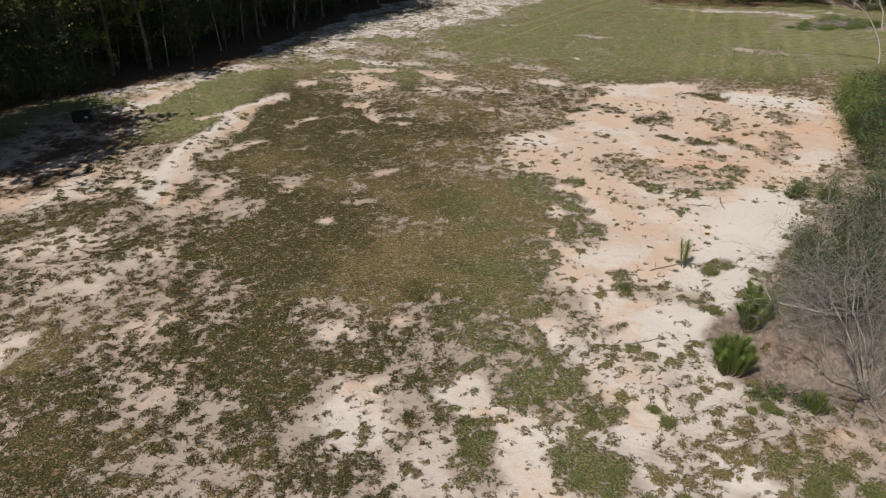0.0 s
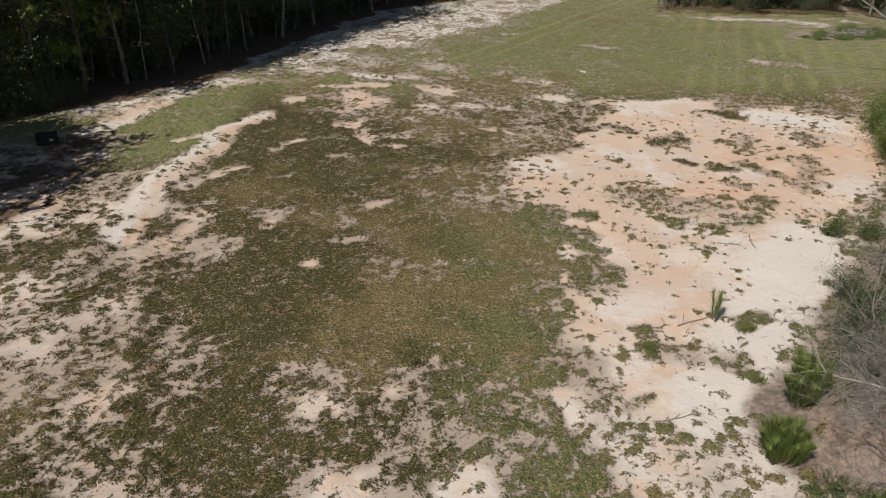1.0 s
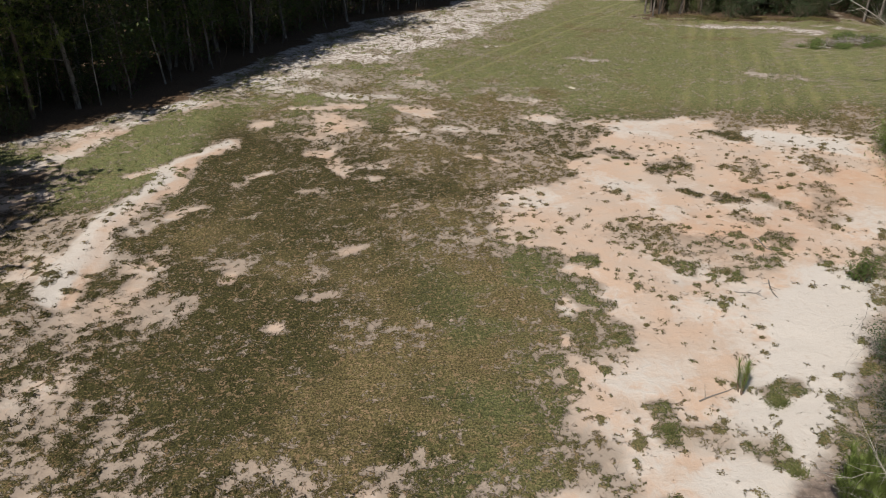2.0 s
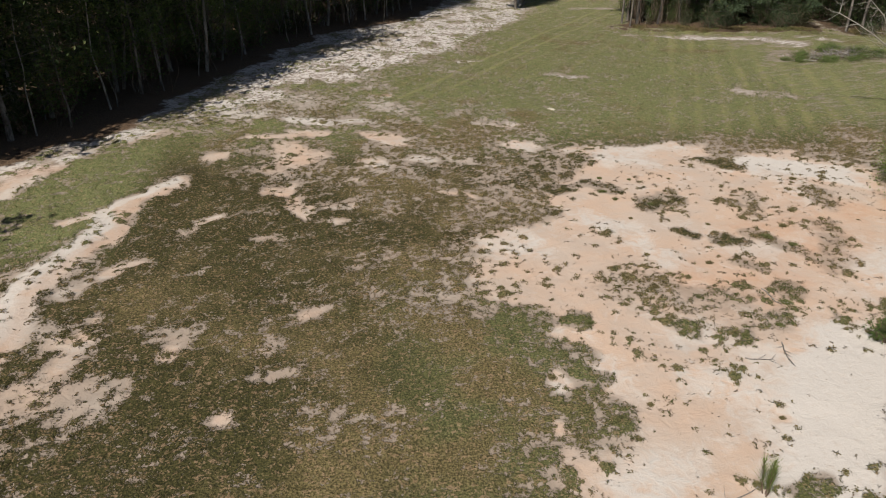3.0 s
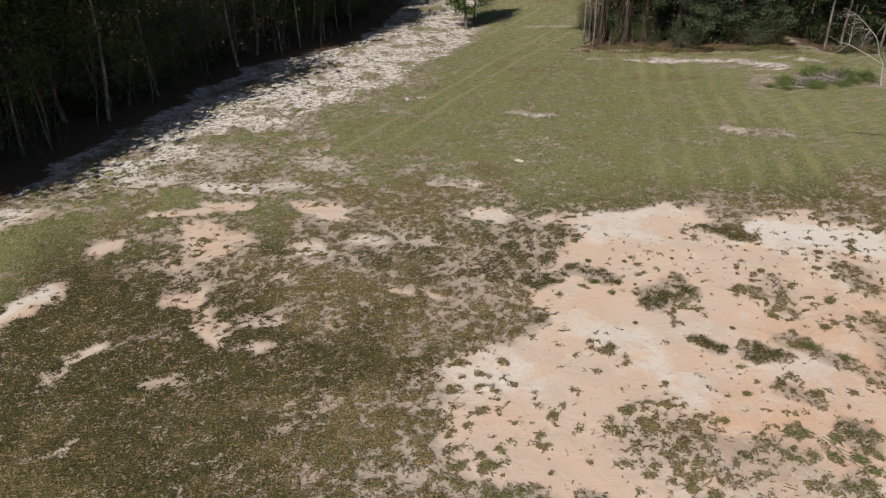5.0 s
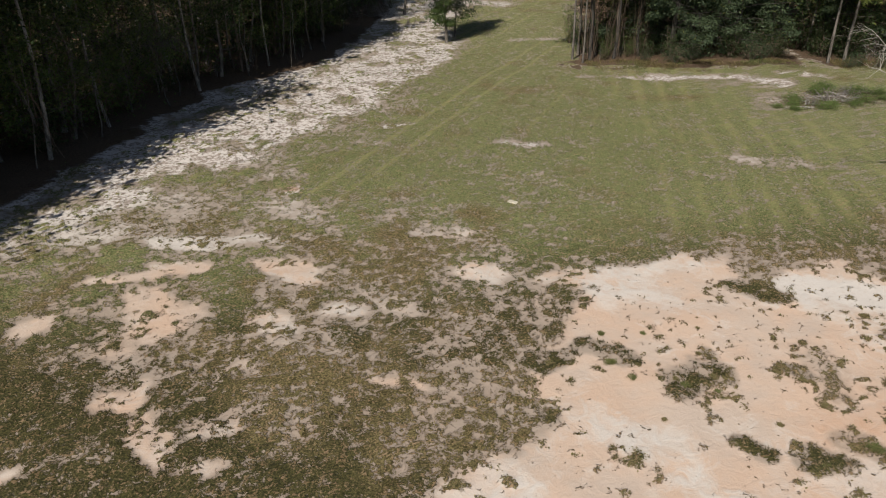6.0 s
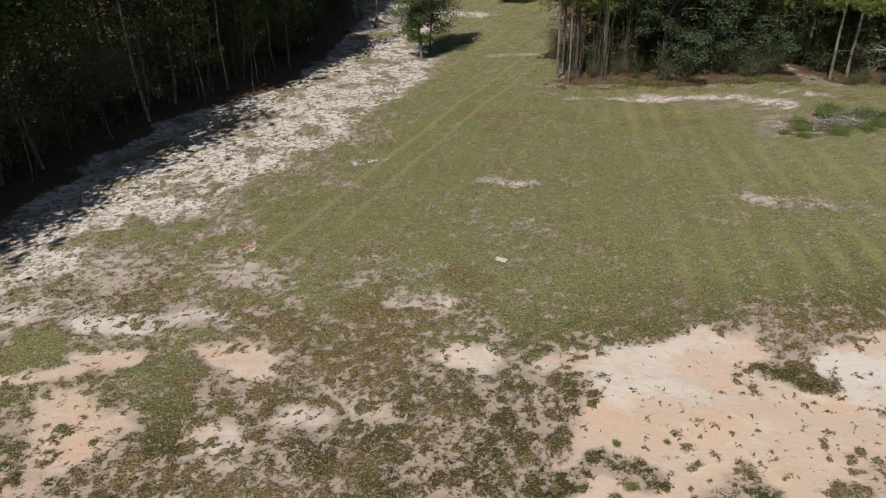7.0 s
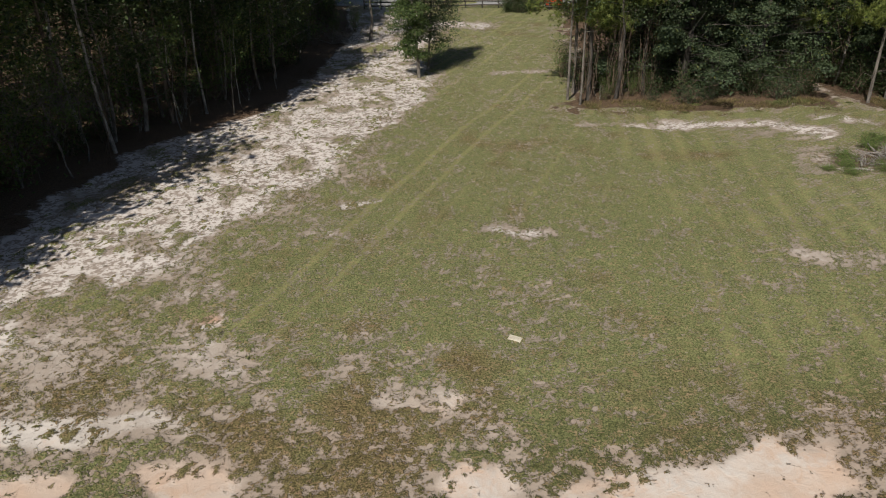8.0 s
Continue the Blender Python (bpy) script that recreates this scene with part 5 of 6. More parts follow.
# undergrowth; the dark-leaved bushes also fill gaps to stand for deep shade
for k, x, y, s in [
    (0, 24.2, 79.4, 1.2), (1, 25.4, 79.6, 1.3), (2, 26.6, 79.8, 1.1), (0, 27.6, 79.4, 1.2), (2, 28.4, 79.6, 1.0), (1, 25.4, 81.0, 1.2), (3, 24.1, 76.8, 0.8), (3, 25.8, 77.2, 0.9), (2, 25.4, 77.6, 0.35), (2, 27.2, 77.4, 0.4),
    (0, 36.3, 74.6, 1.0), (1, 40.5, 73.6, 1.1), (0, 41.8, 72.0, 1.2), (2, 43.2, 71.8, 1.1), (1, 39.9, 75.6, 1.2), (2, 36.6, 78.0, 1.1), (0, 45.0, 70.4, 1.2), (2, 41.6, 75.8, 1.2), (1, 44.2, 73.4, 1.2), (3, 42.4, 70.6, 1.0), (0, 29.2, 75.0, 0.8), (1, 31.0, 75.0, 0.9), (0, 33.2, 73.9, 0.8), (1, 35.0, 73.9, 0.8), (0, 39.9, 72.3, 0.9), (1, 41.0, 71.2, 0.9), (0, 36.6, 73.2, 0.7), (1, 27.9, 76.4, 0.8),
]:
    c = copy_thing(W_BUSH[k], at(W_BUSH[k], x, y, 71 * x, s))
    tagged(c, "undergrowth between the grove's trunks, partly standing in for shade", group="undergrowth of the grove")
G_BUSH = shrub("grove_shrub", 226, 1.3, 1.7, 800, 0.11, "leafy green shrub before the grove", M_LEAF)
tagged(G_BUSH, group="shrubs before the grove")
place(G_BUSH, 28.9, 73.9)
for x, y, s in [(34.3, 72.6, 1.1), (35.4, 72.8, 0.9), (40.2, 68.9, 0.8), (41.4, 68.2, 0.7), (30.5, 74.2, 0.8), (27.0, 75.2, 0.6), (43.0, 67.6, 0.8), (39.3, 68.6, 0.6)]:
    copy_thing(G_BUSH, at(G_BUSH, x, y, 73 * x, s))
TALL_BUSH = shrub("tall_grove_shrub", 227, 3.8, 1.5, 1400, 0.13, "tall loose shrub at the grove's edge beside the lane", M_LEAF_MID)
place(TALL_BUSH, 24.0, 83.2, 0, 0.85)
for x, y, s in [(24.3, 76.4, 0.5), (26.3, 76.6, 0.42), (25.4, 77.4, 0.75), (27.6, 77.4, 0.6)]:
    tagged(copy_thing(TALL_BUSH, at(TALL_BUSH, x, y, 61 * x, s)), "thin leafy shrub between the grove's vine-hung trunks")

# ---- the lane
LONE = broadleaf("young_oak", 231, 9.5, 0.12, 1.5, 1.3, 15000, 0.16, "young leafy oak standing alone beside the lane", foliage=M_LEAF_LANE, rise=0.3, clump=0.34, limbs=34, lobes=64)
place(LONE, 14.05, 86.8)
LONE2 = broadleaf("young_oak", 232, 7.5, 0.09, 2.0, 1.6, 11000, 0.16, "slimmer young oak behind its neighbour", foliage=M_LEAF, rise=0.3, clump=0.34, limbs=26)
place(LONE2, 15.4, 89.6)
LONE3 = broadleaf("thin_tree", 233, 9.0, 0.14, 3.4, 1.7, 2000, 0.16, "thin bare-stemmed tree at the lane's bend", foliage=M_LEAF_MID)
place(LONE3, 12.3, 101.2)
BRUSH = dead_shrub("brush_tangle", 234, 2.2, 2.4, "tangle of grey dead branches beside the lane", 10, depth=3, r=0.03)
place(BRUSH, 9.0, 101.0)
copy_thing(BRUSH, at(BRUSH, 10.5, 101.5, 120, 1.1))
copy_thing(TALL_BUSH, at(TALL_BUSH, 11.5, 106.0, 30, 0.9))
copy_thing(TALL_BUSH, at(TALL_BUSH, 9.4, 103.5, 200, 0.8))
# dark-leaved shrubs added where only shade lies under the fence tree
E_DARK = shrub("fence_shade_shrub", 236, 2.2, 2.4, 1800, 0.16, "dark shrub standing in for tree shade beside the far fence", M_LEAF_DARK)
place(E_DARK, 29.4, 110.6)
DARKTREE = broadleaf("dark_lane_tree", 235, 8.0, 0.2, 0.9, 2.2, 4200, 0.2, "dark bushy tree beside the fence", rise=0.2)
place(DARKTREE, 30.2, 111.4, 0, 0.8)
for x, y, s in [(28.6, 111.4, 0.8), (30.9, 110.2, 0.7)]:
    copy_thing(E_DARK, at(E_DARK, x, y, 61 * x, s))

# ---- along the east side of the field
E_BUSH = [
    shrub("hedge_shrub", 241, 2.6, 2.6, 2600, 0.12, "dense green shrub at the field's edge", M_LEAF),
    shrub("hedge_shrub", 242, 2.0, 2.2, 2200, 0.11, "bright green leafy shrub at the field's edge", M_LEAF_MID),
]
tag_group(E_BUSH, "shrubs along the field's edge")
place(E_BUSH[0], 21.6, 34.0)
place(E_BUSH[1], 20.4, 31.6)
for k, x, y, s in [(0, 23.2, 37.0, 1.1), (0, 23.4, 33.0, 1.25), (1, 24.2, 39.6, 0.9), (1, 22.6, 35.4, 0.8), (0, 25.0, 35.2, 1.3), (1, 19.4, 29.4, 0.55), (0, 26.6, 37.5, 1.2), (1, 20.4, 28.4, 0.8), (0, 22.6, 28.2, 1.2), (0, 19.6, 24.6, 1.1), (1, 17.6, 22.2, 0.9), (0, 13.2, 20.4, 0.55), (0, 15.0, 22.0, 0.7), (0, 12.9, 22.2, 0.4), (0, 14.0, 24.2, 0.5), (0, 16.2, 25.4, 0.65), (0, 14.6, 19.4, 0.6), (0, 16.6, 19.0, 1.0), (0, 21.5, 20.5, 1.3), (1, 26.2, 42.2, 0.9), (0, 28.5, 40.6, 1.2), (0, 25.5, 25, 1.3)]:
    copy_thing(E_BUSH[k], at(E_BUSH[k], x, y, 77 * x, s))
LOW_BUSH = shrub("low_shrub", 243, 0.8, 0.85, 1300, 0.07, "small round bright green shrub on bare sand", M_LEAF_MID)
place(LOW_BUSH, 15.45, 28.5, 0, 1.05)
copy_thing(LOW_BUSH, at(LOW_BUSH, 16.65, 28.2, 100, 0.9))
# dark-leaved shrubs fill the thicket's inside to stand for its deep shade
E_DIM = shrub("thicket_shrub", 244, 1.7, 2.3, 3200, 0.1, "green shrub with darkened leaves for the dead thicket's shade", M_LEAF_DARK)
tagged(E_DIM, group="shrubs in the dead thicket")
place(E_DIM, 13.3, 20.6)
for x, y, s in [(14.6, 21.8, 1.1), (13.7, 22.8, 0.7), (15.6, 23.6, 1.0), (16.8, 25.2, 1.0), (15.2, 19.6, 1.1), (17.2, 22.2, 1.2), (13.9, 18.9, 0.6), (12.9, 17.9, 0.45), (13.0, 19.6, 0.6), (12.9, 21.6, 0.5), (18.6, 27.0, 0.9), (18.4, 24.2, 1.2), (11.8, 19.6, 0.6), (12.3, 18.7, 0.6), (12.6, 20.4, 0.8), (12.9, 19.2, 0.8), (13.8, 19.2, 1.0), (11.3, 20.2, 0.35)]:
    copy_thing(E_DIM, at(E_DIM, x, y, 83 * x, s))
DEAD = dead_shrub("dead_shrub", 251, 4.6, 1.1, "large leafless grey shrub on a clay heap", 11, (-0.2, 0.25), None, 5, 5, 0.036)
place(DEAD, 12.4, 16.3)
DEAD2 = dead_shrub("dead_shrub", 252, 3.8, 1.3, "wide leafless grey shrub beside the clay heap", 11, (-0.25, 0.1), None, 5, 4, 0.028)
place(DEAD2, 13.4, 20.2)
DEAD3 = dead_shrub("dead_shrub", 253, 3.8, 1.1, "leafless grey shrub among green ones", 9, (-0.1, 0.0), None, 5, 4, 0.028)
place(DEAD3, 16.4, 23.6)
copy_thing(DEAD2, at(DEAD2, 18.6, 26.0, 140, 0.9))
copy_thing(DEAD3, at(DEAD3, 12.3, 19.2, 200, 0.5))
copy_thing(DEAD3, at(DEAD3, 14.6, 18.0, 60, 0.95))
SAP = feathery_sapling("feathery_sapling", 261, 1.35, 1.3, 13000, "bright green feathery sapling at the foot of the heap", 26)
place(SAP, 8.9, 17.3)
SAP2 = feathery_sapling("feathery_sapling", 262, 1.6, 1.2, 11500, "dark green feathery sapling at the foot of the heap", 22)
place(SAP2, 10.0, 18.9)
SAP3 = feathery_sapling("slender_sapling", 263, 1.35, 0.4, 520, "slender grey-green sapling alone on the sand", 4)
place(SAP3, 9.25, 23.1)
SAP4 = feathery_sapling("small_feathery_sapling", 264, 0.7, 0.6, 2200, "small feathery green sapling below the heap", 12)
place(SAP4, 10.5, 15.6)
SOFT_BUSH = shrub("feathery_shrub", 265, 2.6, 2.2, 7000, 0.085, "tall feathery green shrub at the field's edge", M_FERN)
tagged(SOFT_BUSH, group="shrubs along the field's edge")
place(SOFT_BUSH, 22.2, 37.4)
for x, y, s in [(21.7, 35.6, 0.85), (23.0, 39.4, 0.8)]:
    copy_thing(SOFT_BUSH, at(SOFT_BUSH, x, y, 55 * x, s))



def bent_snag(name, seed, tall, reach, label):
    """A bare trunk bowed to one side, with a fan of twigs at its end."""
    rng = np.random.default_rng(seed)
    root = tagged(new(name), label, "dead tree")
    s = np.linspace(0, 1, 9)
    pts = np.stack([-reach * s ** 1.9, 0.15 * np.sin(5 * s), tall * (1.25 * s - 0.25 * s * s)], 1) + rng.normal(0, 0.04, (9, 3))
    pts[0] = (0, 0, -0.1)
    b = Build()
    b.tube([np.array(p) for p in pts], [0.06 - 0.045 * q for q in s], 7, False)
    part("trunk", b.mesh("trunk", M_PALE_WOOD), root)
    for k in range(22):
        i = int(rng.integers(3, 9))
        way = np.array([-0.75, 0.0, 0.35]) + rng.normal(0, 0.55, 3)
        way /= np.linalg.norm(way)
        ln = rng.uniform(0.5, 1.3)
        b = Build()
        p = wiggle(rng, pts[i], pts[i] + way * ln, 4, 0.06)
        b.tube(p, [0.011, 0.009, 0.006, 0.003], 4, False)
        for q in range(4):
            w = way + rng.normal(0, 0.5, 3)
            o = p[1 + q % 3]
            b.tube([o, o + w * 0.25 * ln, o + w * 0.45 * ln + rng.normal(0, 0.05, 3)], [0.006, 0.004, 0.002], 3, False)
        part("twig", b.mesh("twig", M_PALE_WOOD), root)
    return root


BOUGH = bent_snag("dead_bough", 256, 0.6, 2.3, "pale dead bough arching over the clay heap")
tagged(BOUGH, category="branch")
place(BOUGH, 12.5, 18.1, -20)
CREEPER = shrub("leafy_creeper", 266, 0.3, 0.7, 240, 0.09, "bright broad-leaved creeper at the foot of the heap", M_LEAF_MID)
tagged(CREEPER, group="creepers below the heap")
place(CREEPER, 9.75, 16.35)
for x, y, s in [(10.3, 16.05, 0.9), (9.3, 16.3, 0.7), (11.0, 15.7, 0.4)]:
    copy_thing(CREEPER, at(CREEPER, x, y, 70 * x, s))
SNAG = bent_snag("bare_snag", 254, 5.3, 5.3, "pale leafless tree bowed over the field's edge")
place(SNAG, 29.9, 49.2)
SNAG2 = bent_snag("bare_snag", 255, 4.5, 3.2, "pale leafless bowed tree beyond the brush pile")
place(SNAG2, 35.8, 59.8)

# ---- weeds that stand out
W_GREEN = [
    weed_clump("weed_clump", 271, 0.75, 0.1, 420, "low bright green weed clump on pale sand", M_WEED),
    weed_clump("weed_clump", 272, 0.6, 0.09, 330, "low bright green weed clump on pale sand", M_WEED),
]
tag_group(W_GREEN, "green weed clumps")
first = [True, True]
for k, (x, y, s) in enumerate([
    (4.0, 13.4, 0.95), (4.6, 12.9, 1.0), (4.9, 13.6, 1.2), (6.6, 15.3, 1.2), (6.4, 15.7, 0.8), (4.6, 15.3, 1.3), (9.6, 13.2, 1.5), (10.2, 13.5, 1.3), (9.2, 12.9, 1.2), (10.7, 13.0, 1.4), (5.5, 12.7, 0.8), (6.3, 12.8, 0.9),
    (10.2, 22.7, 1.2), (6.9, 21.7, 1.2), (9.4, 20.4, 1.1), (3.4, 16.1, 1.0), (9.3, 15.8, 1.0), (8.9, 15.7, 0.8), (9.6, 15.6, 0.8), (6.9, 30.1, 0.8),
    (13.6, 35.0, 0.8), (10.4, 39.2, 0.6), (11.7, 38.6, 0.7), (12.5, 38.2, 0.5), (15.2, 35.2, 0.9), (15.8, 34.5, 0.8), (9.7, 29.4, 0.6),
    (11.5, 29.1, 0.6), (13.6, 30.8, 0.8), (12.8, 29.5, 0.6), (10.3, 41.4, 0.5), (11.6, 41.2, 0.45), (10.1, 40.0, 0.7),
]):
    t = W_GREEN[k % 2]
    if first[k % 2]:
        first[k % 2] = False
        place(t, x, y, 50 * k, s)
    else:
        copy_thing(t, at(t, x, y, 53 * k, s))
W_DULL = weed_clump("dull_weed", 273, 0.38, 0.06, 130, "flat dull olive weed clump on bare sand", M_WEED_DULL)
tagged(W_DULL, group="dull weed clumps")
place(W_DULL, 9.0, 36.0)
for k, (x, y, s) in enumerate([
    (8.3, 40.3, 1.2), (11.6, 38.9, 0.9), (12.7, 38.8, 1.2), (12.8, 39.9, 0.8), (16.7, 42.5, 1.3), (14.7, 38.7, 1.2), (8.4, 31.1, 0.8), (13.4, 41.1, 0.6),
    (7.6, 26.3, 0.8), (5.2, 27.6, 1.1), (10.9, 25.5, 0.7), (8.9, 33.5, 0.7), (10.2, 34.4, 0.8), (11.0, 32.6, 1.1), (9.9, 30.6, 0.9), (12.2, 33.5, 1.0), (14.2, 33.2, 1.0),
    (15.0, 37.0, 1.4), (17.2, 37.4, 1.4), (18.4, 38.8, 1.2), (16.2, 36.0, 1.3), (11.9, 36.2, 0.9), (13.4, 36.6, 0.8), (10.5, 37.4, 0.7), (18.9, 40.6, 1.1),
]):
    copy_thing(W_DULL, at(W_DULL, x, y, 71 * k, s))
rng_f = np.random.default_rng(35)
for k in range(16):
    x = 22.5 + 19 * rng_f.uniform(0, 1)
    y = 76.6 - 0.33 * (x - 21) - 2.6 * rng_f.uniform(0, 1)
    t = W_GREEN[k % 2] if rng_f.uniform() < 0.6 else W_DULL
    c = copy_thing(t, at(t, x, y, 360 * rng_f.uniform(), rng_f.uniform(0.7, 1.2)))
    tagged(c, "low ragged weeds along the grove's foot", group="weeds before the grove")


# ---------------------------------------------------------------- fence, road and things far off
M_FENCE = two_tone("dark_fence_wood", (0.035, 0.03, 0.027), (0.08, 0.07, 0.06), 6.0, 0.8, 0.3, 0.01)
M_ROAD = two_tone("grey_road", (0.22, 0.215, 0.21), (0.30, 0.295, 0.29), 1.5, 0.9, 0.3, 0.02)
M_RED = two_tone("red_paint", (0.42, 0.035, 0.02), (0.5, 0.05, 0.03), 1.5, 0.35, 0.05, 0.002)
M_BLACK = two_tone("black_plastic", (0.012, 0.013, 0.014), (0.03, 0.03, 0.032), 4.0, 0.5, 0.1, 0.004)
M_GLASS = two_tone("dark_window_glass", (0.01, 0.012, 0.014), (0.02, 0.024, 0.028), 2.0, 0.08, 0.0, 0.001)
M_STEEL = two_tone("galvanised_steel", (0.35, 0.35, 0.35), (0.5, 0.5, 0.5), 8.0, 0.45, 0.1, 0.002)
M_PALE = two_tone("pale_board", (0.42, 0.37, 0.29), (0.6, 0.55, 0.45), 6.0, 0.85, 0.2, 0.004)


def make_fence():
    """Posts with three rails along the far end of the field."""
    fence = tagged(new("rail_fence"), "dark three-rail wooden fence across the lane's end", "fence")
    x0, y0, dx, dy, step_m = 14.0, 118.6, 0.955, -0.296, 1.9
    row = [(x0 + dx * step_m * i, y0 + dy * step_m * i) for i in range(8)]
    row += [(row[7][0] + 0.83 * step_m * i, row[7][1] - 0.56 * step_m * i) for i in range(1, 6)]
    post = Build()
    post.box((0, 0, 0.62), (0.12, 0.12, 1.44), 0, 0.02)
    pm = post.mesh("post", M_FENCE, False)
    for i in range(13):
        x, y = row[i]
        p = part("post", pm, fence)
        p.matrix_basis = pose(x, y, zat(x, y), 0, 0, -17.2)
        if i < 12:
            xb, yb = row[i + 1]
            for h in (0.38, 0.8, 1.22):
                r = Build()
                za, zb = zat(x, y) + h, zat(xb, yb) + h
                r.tube([(x, y - 0.075, za), ((x + xb) / 2, (y + yb) / 2 - 0.075, (za + zb) / 2 - 0.01), (xb, yb - 0.075, zb)], [0.075, 0.075, 0.075], 4)
                part("rail", r.mesh("rail", M_FENCE, False), fence)


def make_road():
    b = Build()
    n = 24
    for i in range(n + 1):
        x = -40 + 6.0 * i
        y = 124.0 - 0.31 * (x - 13.5)
        for o in (-3.0, 3.0):
            b.v.append((x, y + o, zat(x, y + o) + 0.06))
    for i in range(n):
        b.f.append((2 * i, 2 * i + 2, 2 * i + 3, 2 * i + 1))
    tagged(new("road", b.mesh("road", M_ROAD)), "pale grey road behind the fence", "road", kind="structure")


def make_vehicle():
    """A red pickup that shows between the trunks."""
    car = tagged(new("pickup"), "red pickup parked behind the fence", "car")
    body = Build()
    body.box((0, 0, 0.72), (4.9, 1.8, 0.62), 0, 0.12)
    body.box((0.9, 0, 1.08), (1.3, 1.7, 0.16), 0, 0.08)
    part("body", body.mesh("body", M_RED, False), car)
    cab = Build()
    cab.box((-0.35, 0, 1.38), (1.7, 1.6, 0.72), 0, 0.22)
    cb = part("cab", cab.mesh("cab", M_RED, False), car)
    for sy in (-1, 1):
        w = Build()
        w.box((-0.35, sy * 0.78, 1.42), (1.3, 0.06, 0.36), 0, 0.02)
        part("window", w.mesh("window", M_GLASS, False), cb, "dark side window")
    for px in (-1.5, 1.5):
        for sy in (-1, 1):
            t = Build()
            t.tube([(px, sy * 0.92, 0.36), (px, sy * 0.68, 0.36)], [0.36, 0.36], 12, False)
            wheel = part("wheel", t.mesh("wheel", M_BLACK), car, "black tyre")
            r = Build()
            r.tube([(px, sy * 0.93, 0.36), (px, sy * 0.9, 0.36), (px, sy * 0.9, 0.36)], [0.2, 0.2, 0.01], 12, False)
            part("rim", r.mesh("rim", M_STEEL), wheel)
    car.matrix_basis = pose(34.3, 113.0, zat(34.3, 113.0), 0, 0, 75)


make_fence()
make_road()
make_vehicle()


def make_board():
    """A flat pale scrap lying in the grass."""
    b = Build()
    b.box((0, 0, 0.03), (0.42, 0.24, 0.04), 0, 0.02)
    ob = tagged(new("pale_board", b.mesh("pale_board", M_PALE, False)), "flat pale board lying in the mown grass", "board")
    ob.matrix_basis = pose(10.25, 51.6, zat(10.25, 51.6) + 0.03, 3, 4, -38)


make_board()


# ---- dead branches on the sand
def make_fallen_branch(x1, y1, x2, y2):
    """A thin crooked branch with a few side twigs, flat on the ground."""
    rng = np.random.default_rng(int(90 * x1 + 11 * y1 + 4000))
    branch = tagged(new("fallen_branch"), "thin grey dead branch lying on bare sand", "branch", "dead branches on the sand")
    branch.matrix_basis = pose(x1, y1, zat(x1, y1))
    d = np.array([x2 - x1, y2 - y1, zat(x2, y2) - zat(x1, y1)])
    pts = wiggle(rng, (0, 0, 0.03), d + (0, 0, 0.03), 7, 0.04)
    for p in pts:
        p[2] = zat(x1 + p[0], y1 + p[1]) - zat(x1, y1) + 0.035
    b = Build()
    b.tube(pts, [0.022, 0.02, 0.018, 0.015, 0.012, 0.009, 0.004], 5, False)
    part("stem", b.mesh("stem", M_DEAD), branch)
    for k in range(5):
        o = pts[1 + k]
        w = 0.5 * d / np.linalg.norm(d) + rng.normal(0, 0.4, 3) * (1, 1, 0.12)
        w[2] = abs(w[2])
        b = Build()
        b.tube([o, o + 0.25 * w, o + 0.45 * w + (0, 0, 0.02)], [0.01, 0.007, 0.003], 4, False)
        part("twig", b.mesh("twig", M_DEAD), branch)


for row in [(8.0, 22.7, 9.3, 23.4), (6.2, 18.6, 7.4, 18.8), (11.0, 28.0, 11.9, 27.8), (12.4, 28.6, 12.2, 27.6), (-15.5, 26.9, -15.0, 27.7), (13.2, 31.6, 13.5, 30.6)]:
    make_fallen_branch(*row)


# ---- the brush pile
def make_log(x, y, ln, r, rz, dz, tilt):
    rng = np.random.default_rng(int(100 * x + 7 * y))
    b = Build()
    b.tube(wiggle(rng, (-ln / 2, 0, 0), (ln / 2, 0, 0), 6, 0.04), [r * 0.8, r, r * 0.95, r * 0.9, r * 0.8, r * 0.6], 6)
    ob = tagged(new("log", b.mesh("log", M_DEAD)), "grey dead log on the brush pile", "log", "logs of the brush pile")
    ob.matrix_basis = pose(x, y, zat(x, y) + dz, 0, tilt, rz)


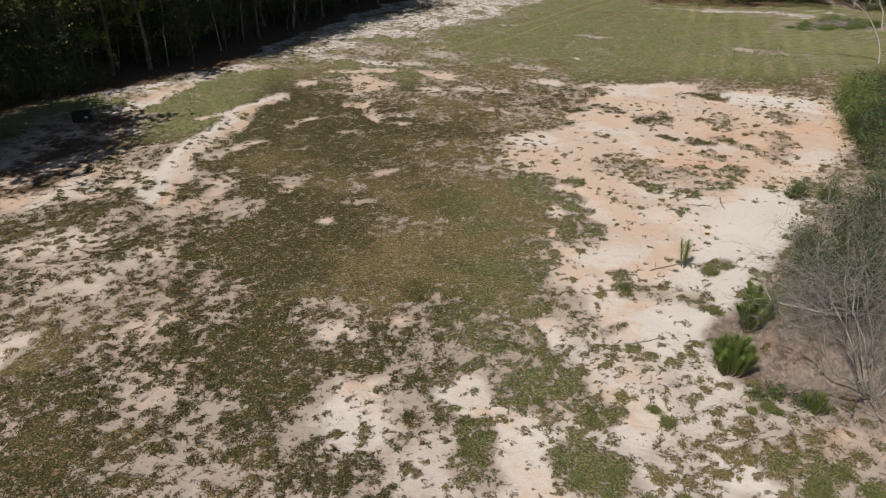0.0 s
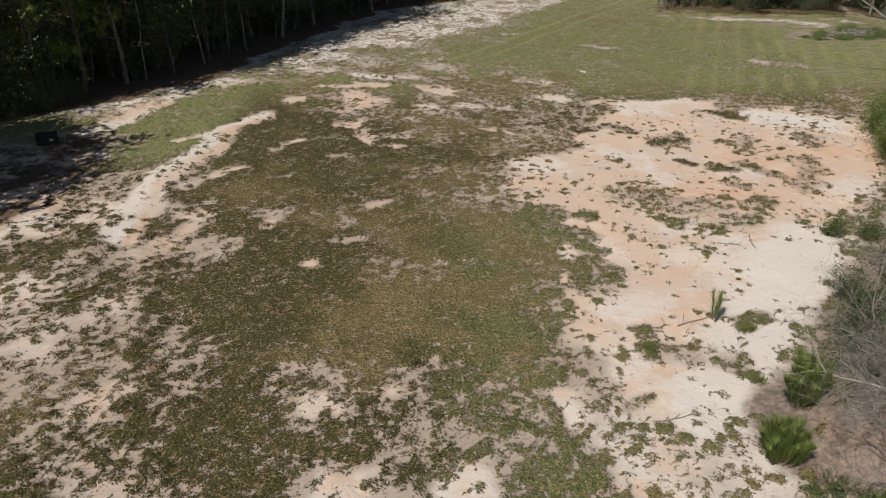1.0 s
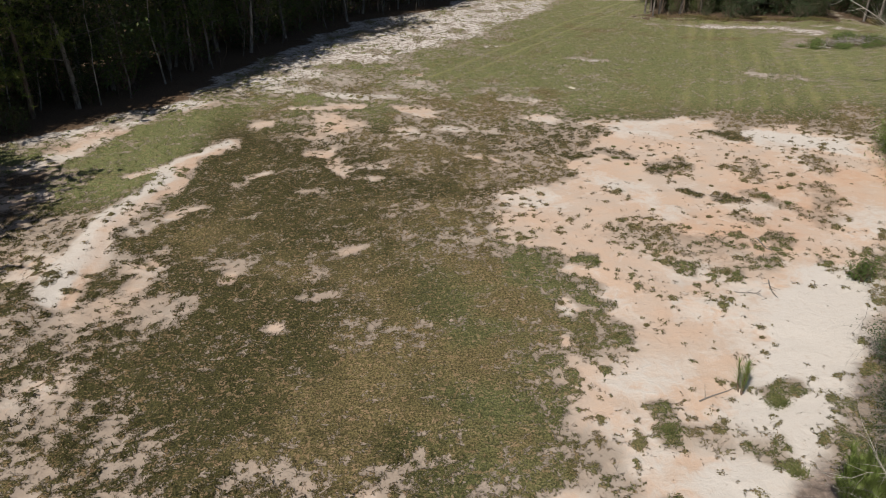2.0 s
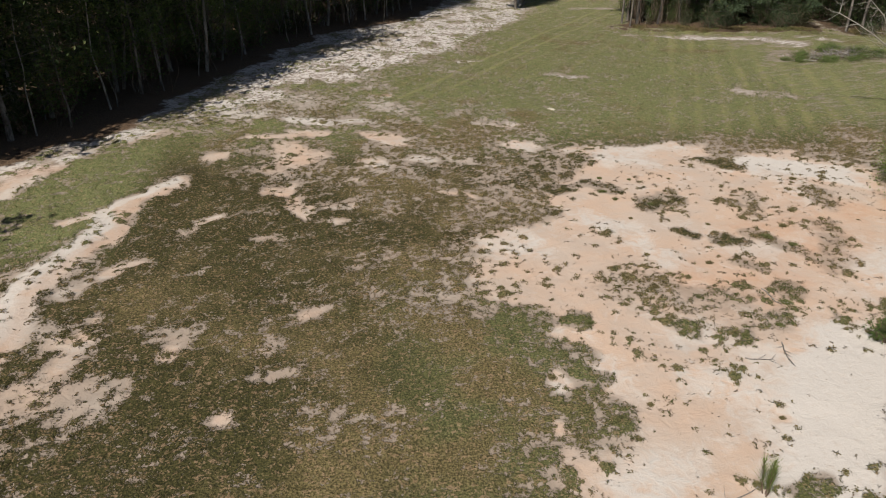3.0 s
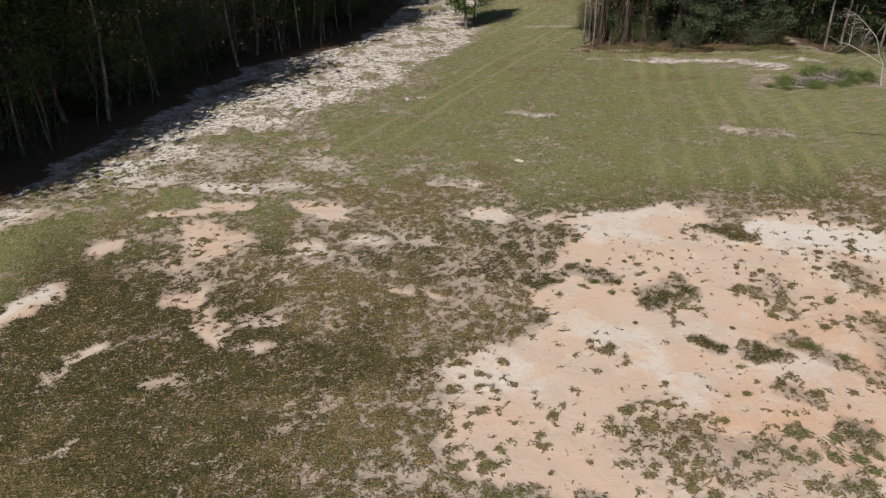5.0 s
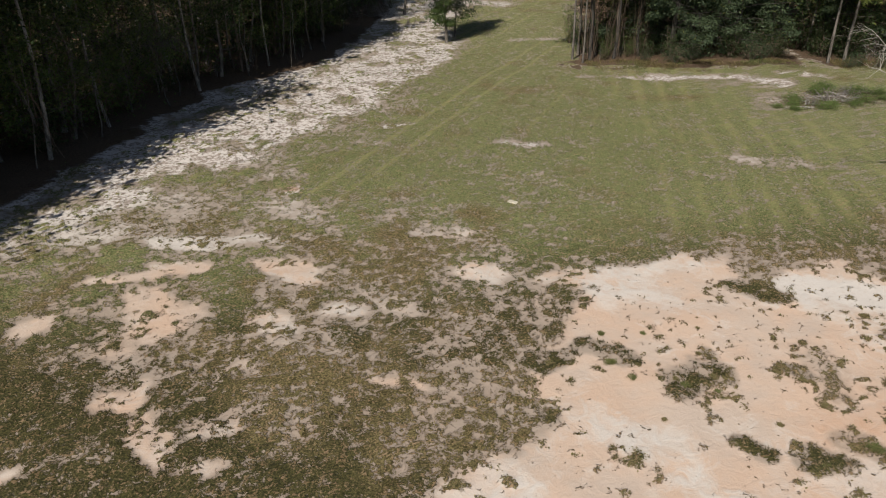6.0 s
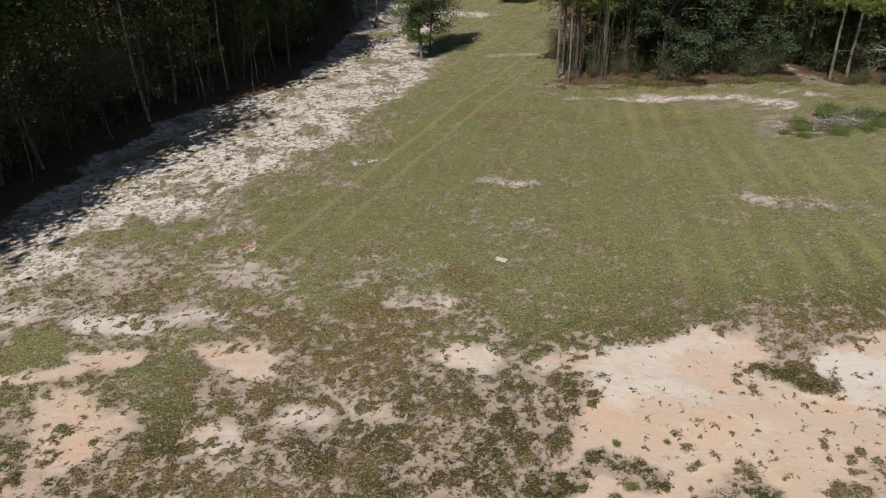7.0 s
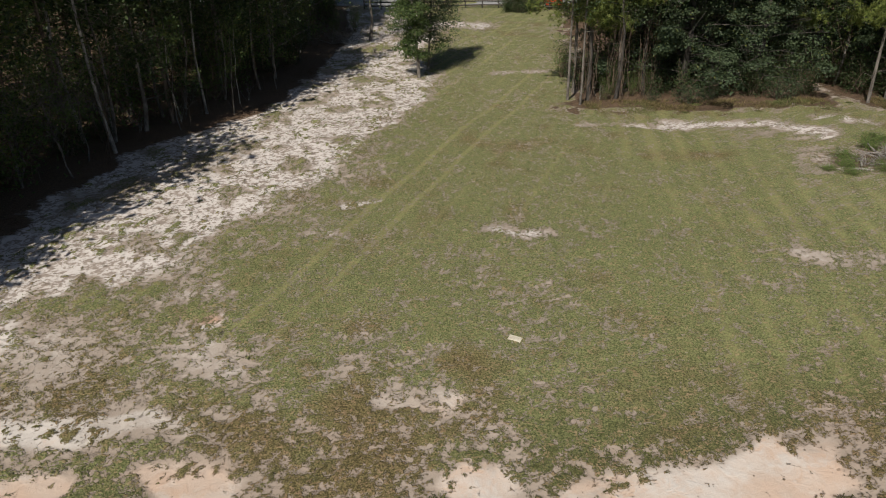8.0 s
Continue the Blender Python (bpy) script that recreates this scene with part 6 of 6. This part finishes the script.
for row in [(32.2, 61.2, 2.0, 0.05, 10, 0.07, 2), (33.0, 62.0, 1.8, 0.05, -30, 0.2, -6), (31.2, 61.6, 1.4, 0.06, 50, 0.08, 3), (34.0, 61.4, 1.9, 0.05, 25, 0.1, 4), (32.6, 62.6, 1.6, 0.045, 80, 0.2, -8), (30.6, 60.8, 1.0, 0.07, -15, 0.07, 0), (33.4, 61.5, 1.5, 0.04, -55, 0.28, 10), (34.6, 62.6, 1.7, 0.04, 40, 0.25, -6), (32.0, 62.2, 1.3, 0.035, -70, 0.2, 6)]:
    make_log(*row)
PILE_BUSH = shrub("pile_shrub", 281, 0.3, 2.4, 2000, 0.085, "bright green leafy growth over the brush pile", M_WEED_BRIGHT)
tagged(PILE_BUSH, group="growth on the brush pile")
place(PILE_BUSH, 33.2, 63.4)
for x, y, s in [(35.2, 62.6, 1.0), (30.3, 61.6, 0.7), (31.6, 60.3, 0.8), (34.6, 61.0, 0.8), (29.8, 60.6, 0.6), (32.4, 60.8, 0.6), (36.4, 62.2, 0.8), (33.6, 60.4, 0.7), (35.8, 61.0, 0.6), (31.0, 62.6, 0.7), (34.2, 64.2, 0.9), (29.2, 61.4, 0.5)]:
    copy_thing(PILE_BUSH, at(PILE_BUSH, x, y, 61 * x, s))
PILE_TWIG = dead_shrub("dead_branches", 282, 0.9, 4.0, "grey dead branches heaped on the brush pile", 9, depth=3, r=0.03, category="branches")
place(PILE_TWIG, 32.8, 61.6)
copy_thing(PILE_TWIG, at(PILE_TWIG, 34.8, 62.4, 70, 0.9))
copy_thing(PILE_TWIG, at(PILE_TWIG, 31.4, 61.4, 160, 0.8))
copy_thing(PILE_TWIG, at(PILE_TWIG, 33.6, 61.2, 240, 0.8))


# ---- at the wood's edge
def make_bin():
    """A black storage box lying in the shade, a pale label on its side."""
    box = tagged(new("storage_box"), "black plastic storage box in the shade of the wood", "box")
    b = Build()
    b.box((0, 0, 0.26), (1.0, 0.6, 0.52), 0, 0.04)
    part("body", b.mesh("body", M_BLACK, False), box)
    b = Build()
    b.box((0, 0, 0.55), (1.06, 0.66, 0.07), 0, 0.025)
    part("lid", b.mesh("lid", M_BLACK, False), box)
    b = Build()
    b.box((0.3, -0.304, 0.3), (0.2, 0.012, 0.12), 0, 0.003)
    part("label", b.mesh("label", M_PALE, False), box, "pale label on its side")
    box.matrix_basis = pose(-17.7, 37.2, zat(-17.7, 37.2) + 0.01, 0, 0, 14) @ Matrix.Scale(0.85, 4)


make_bin()
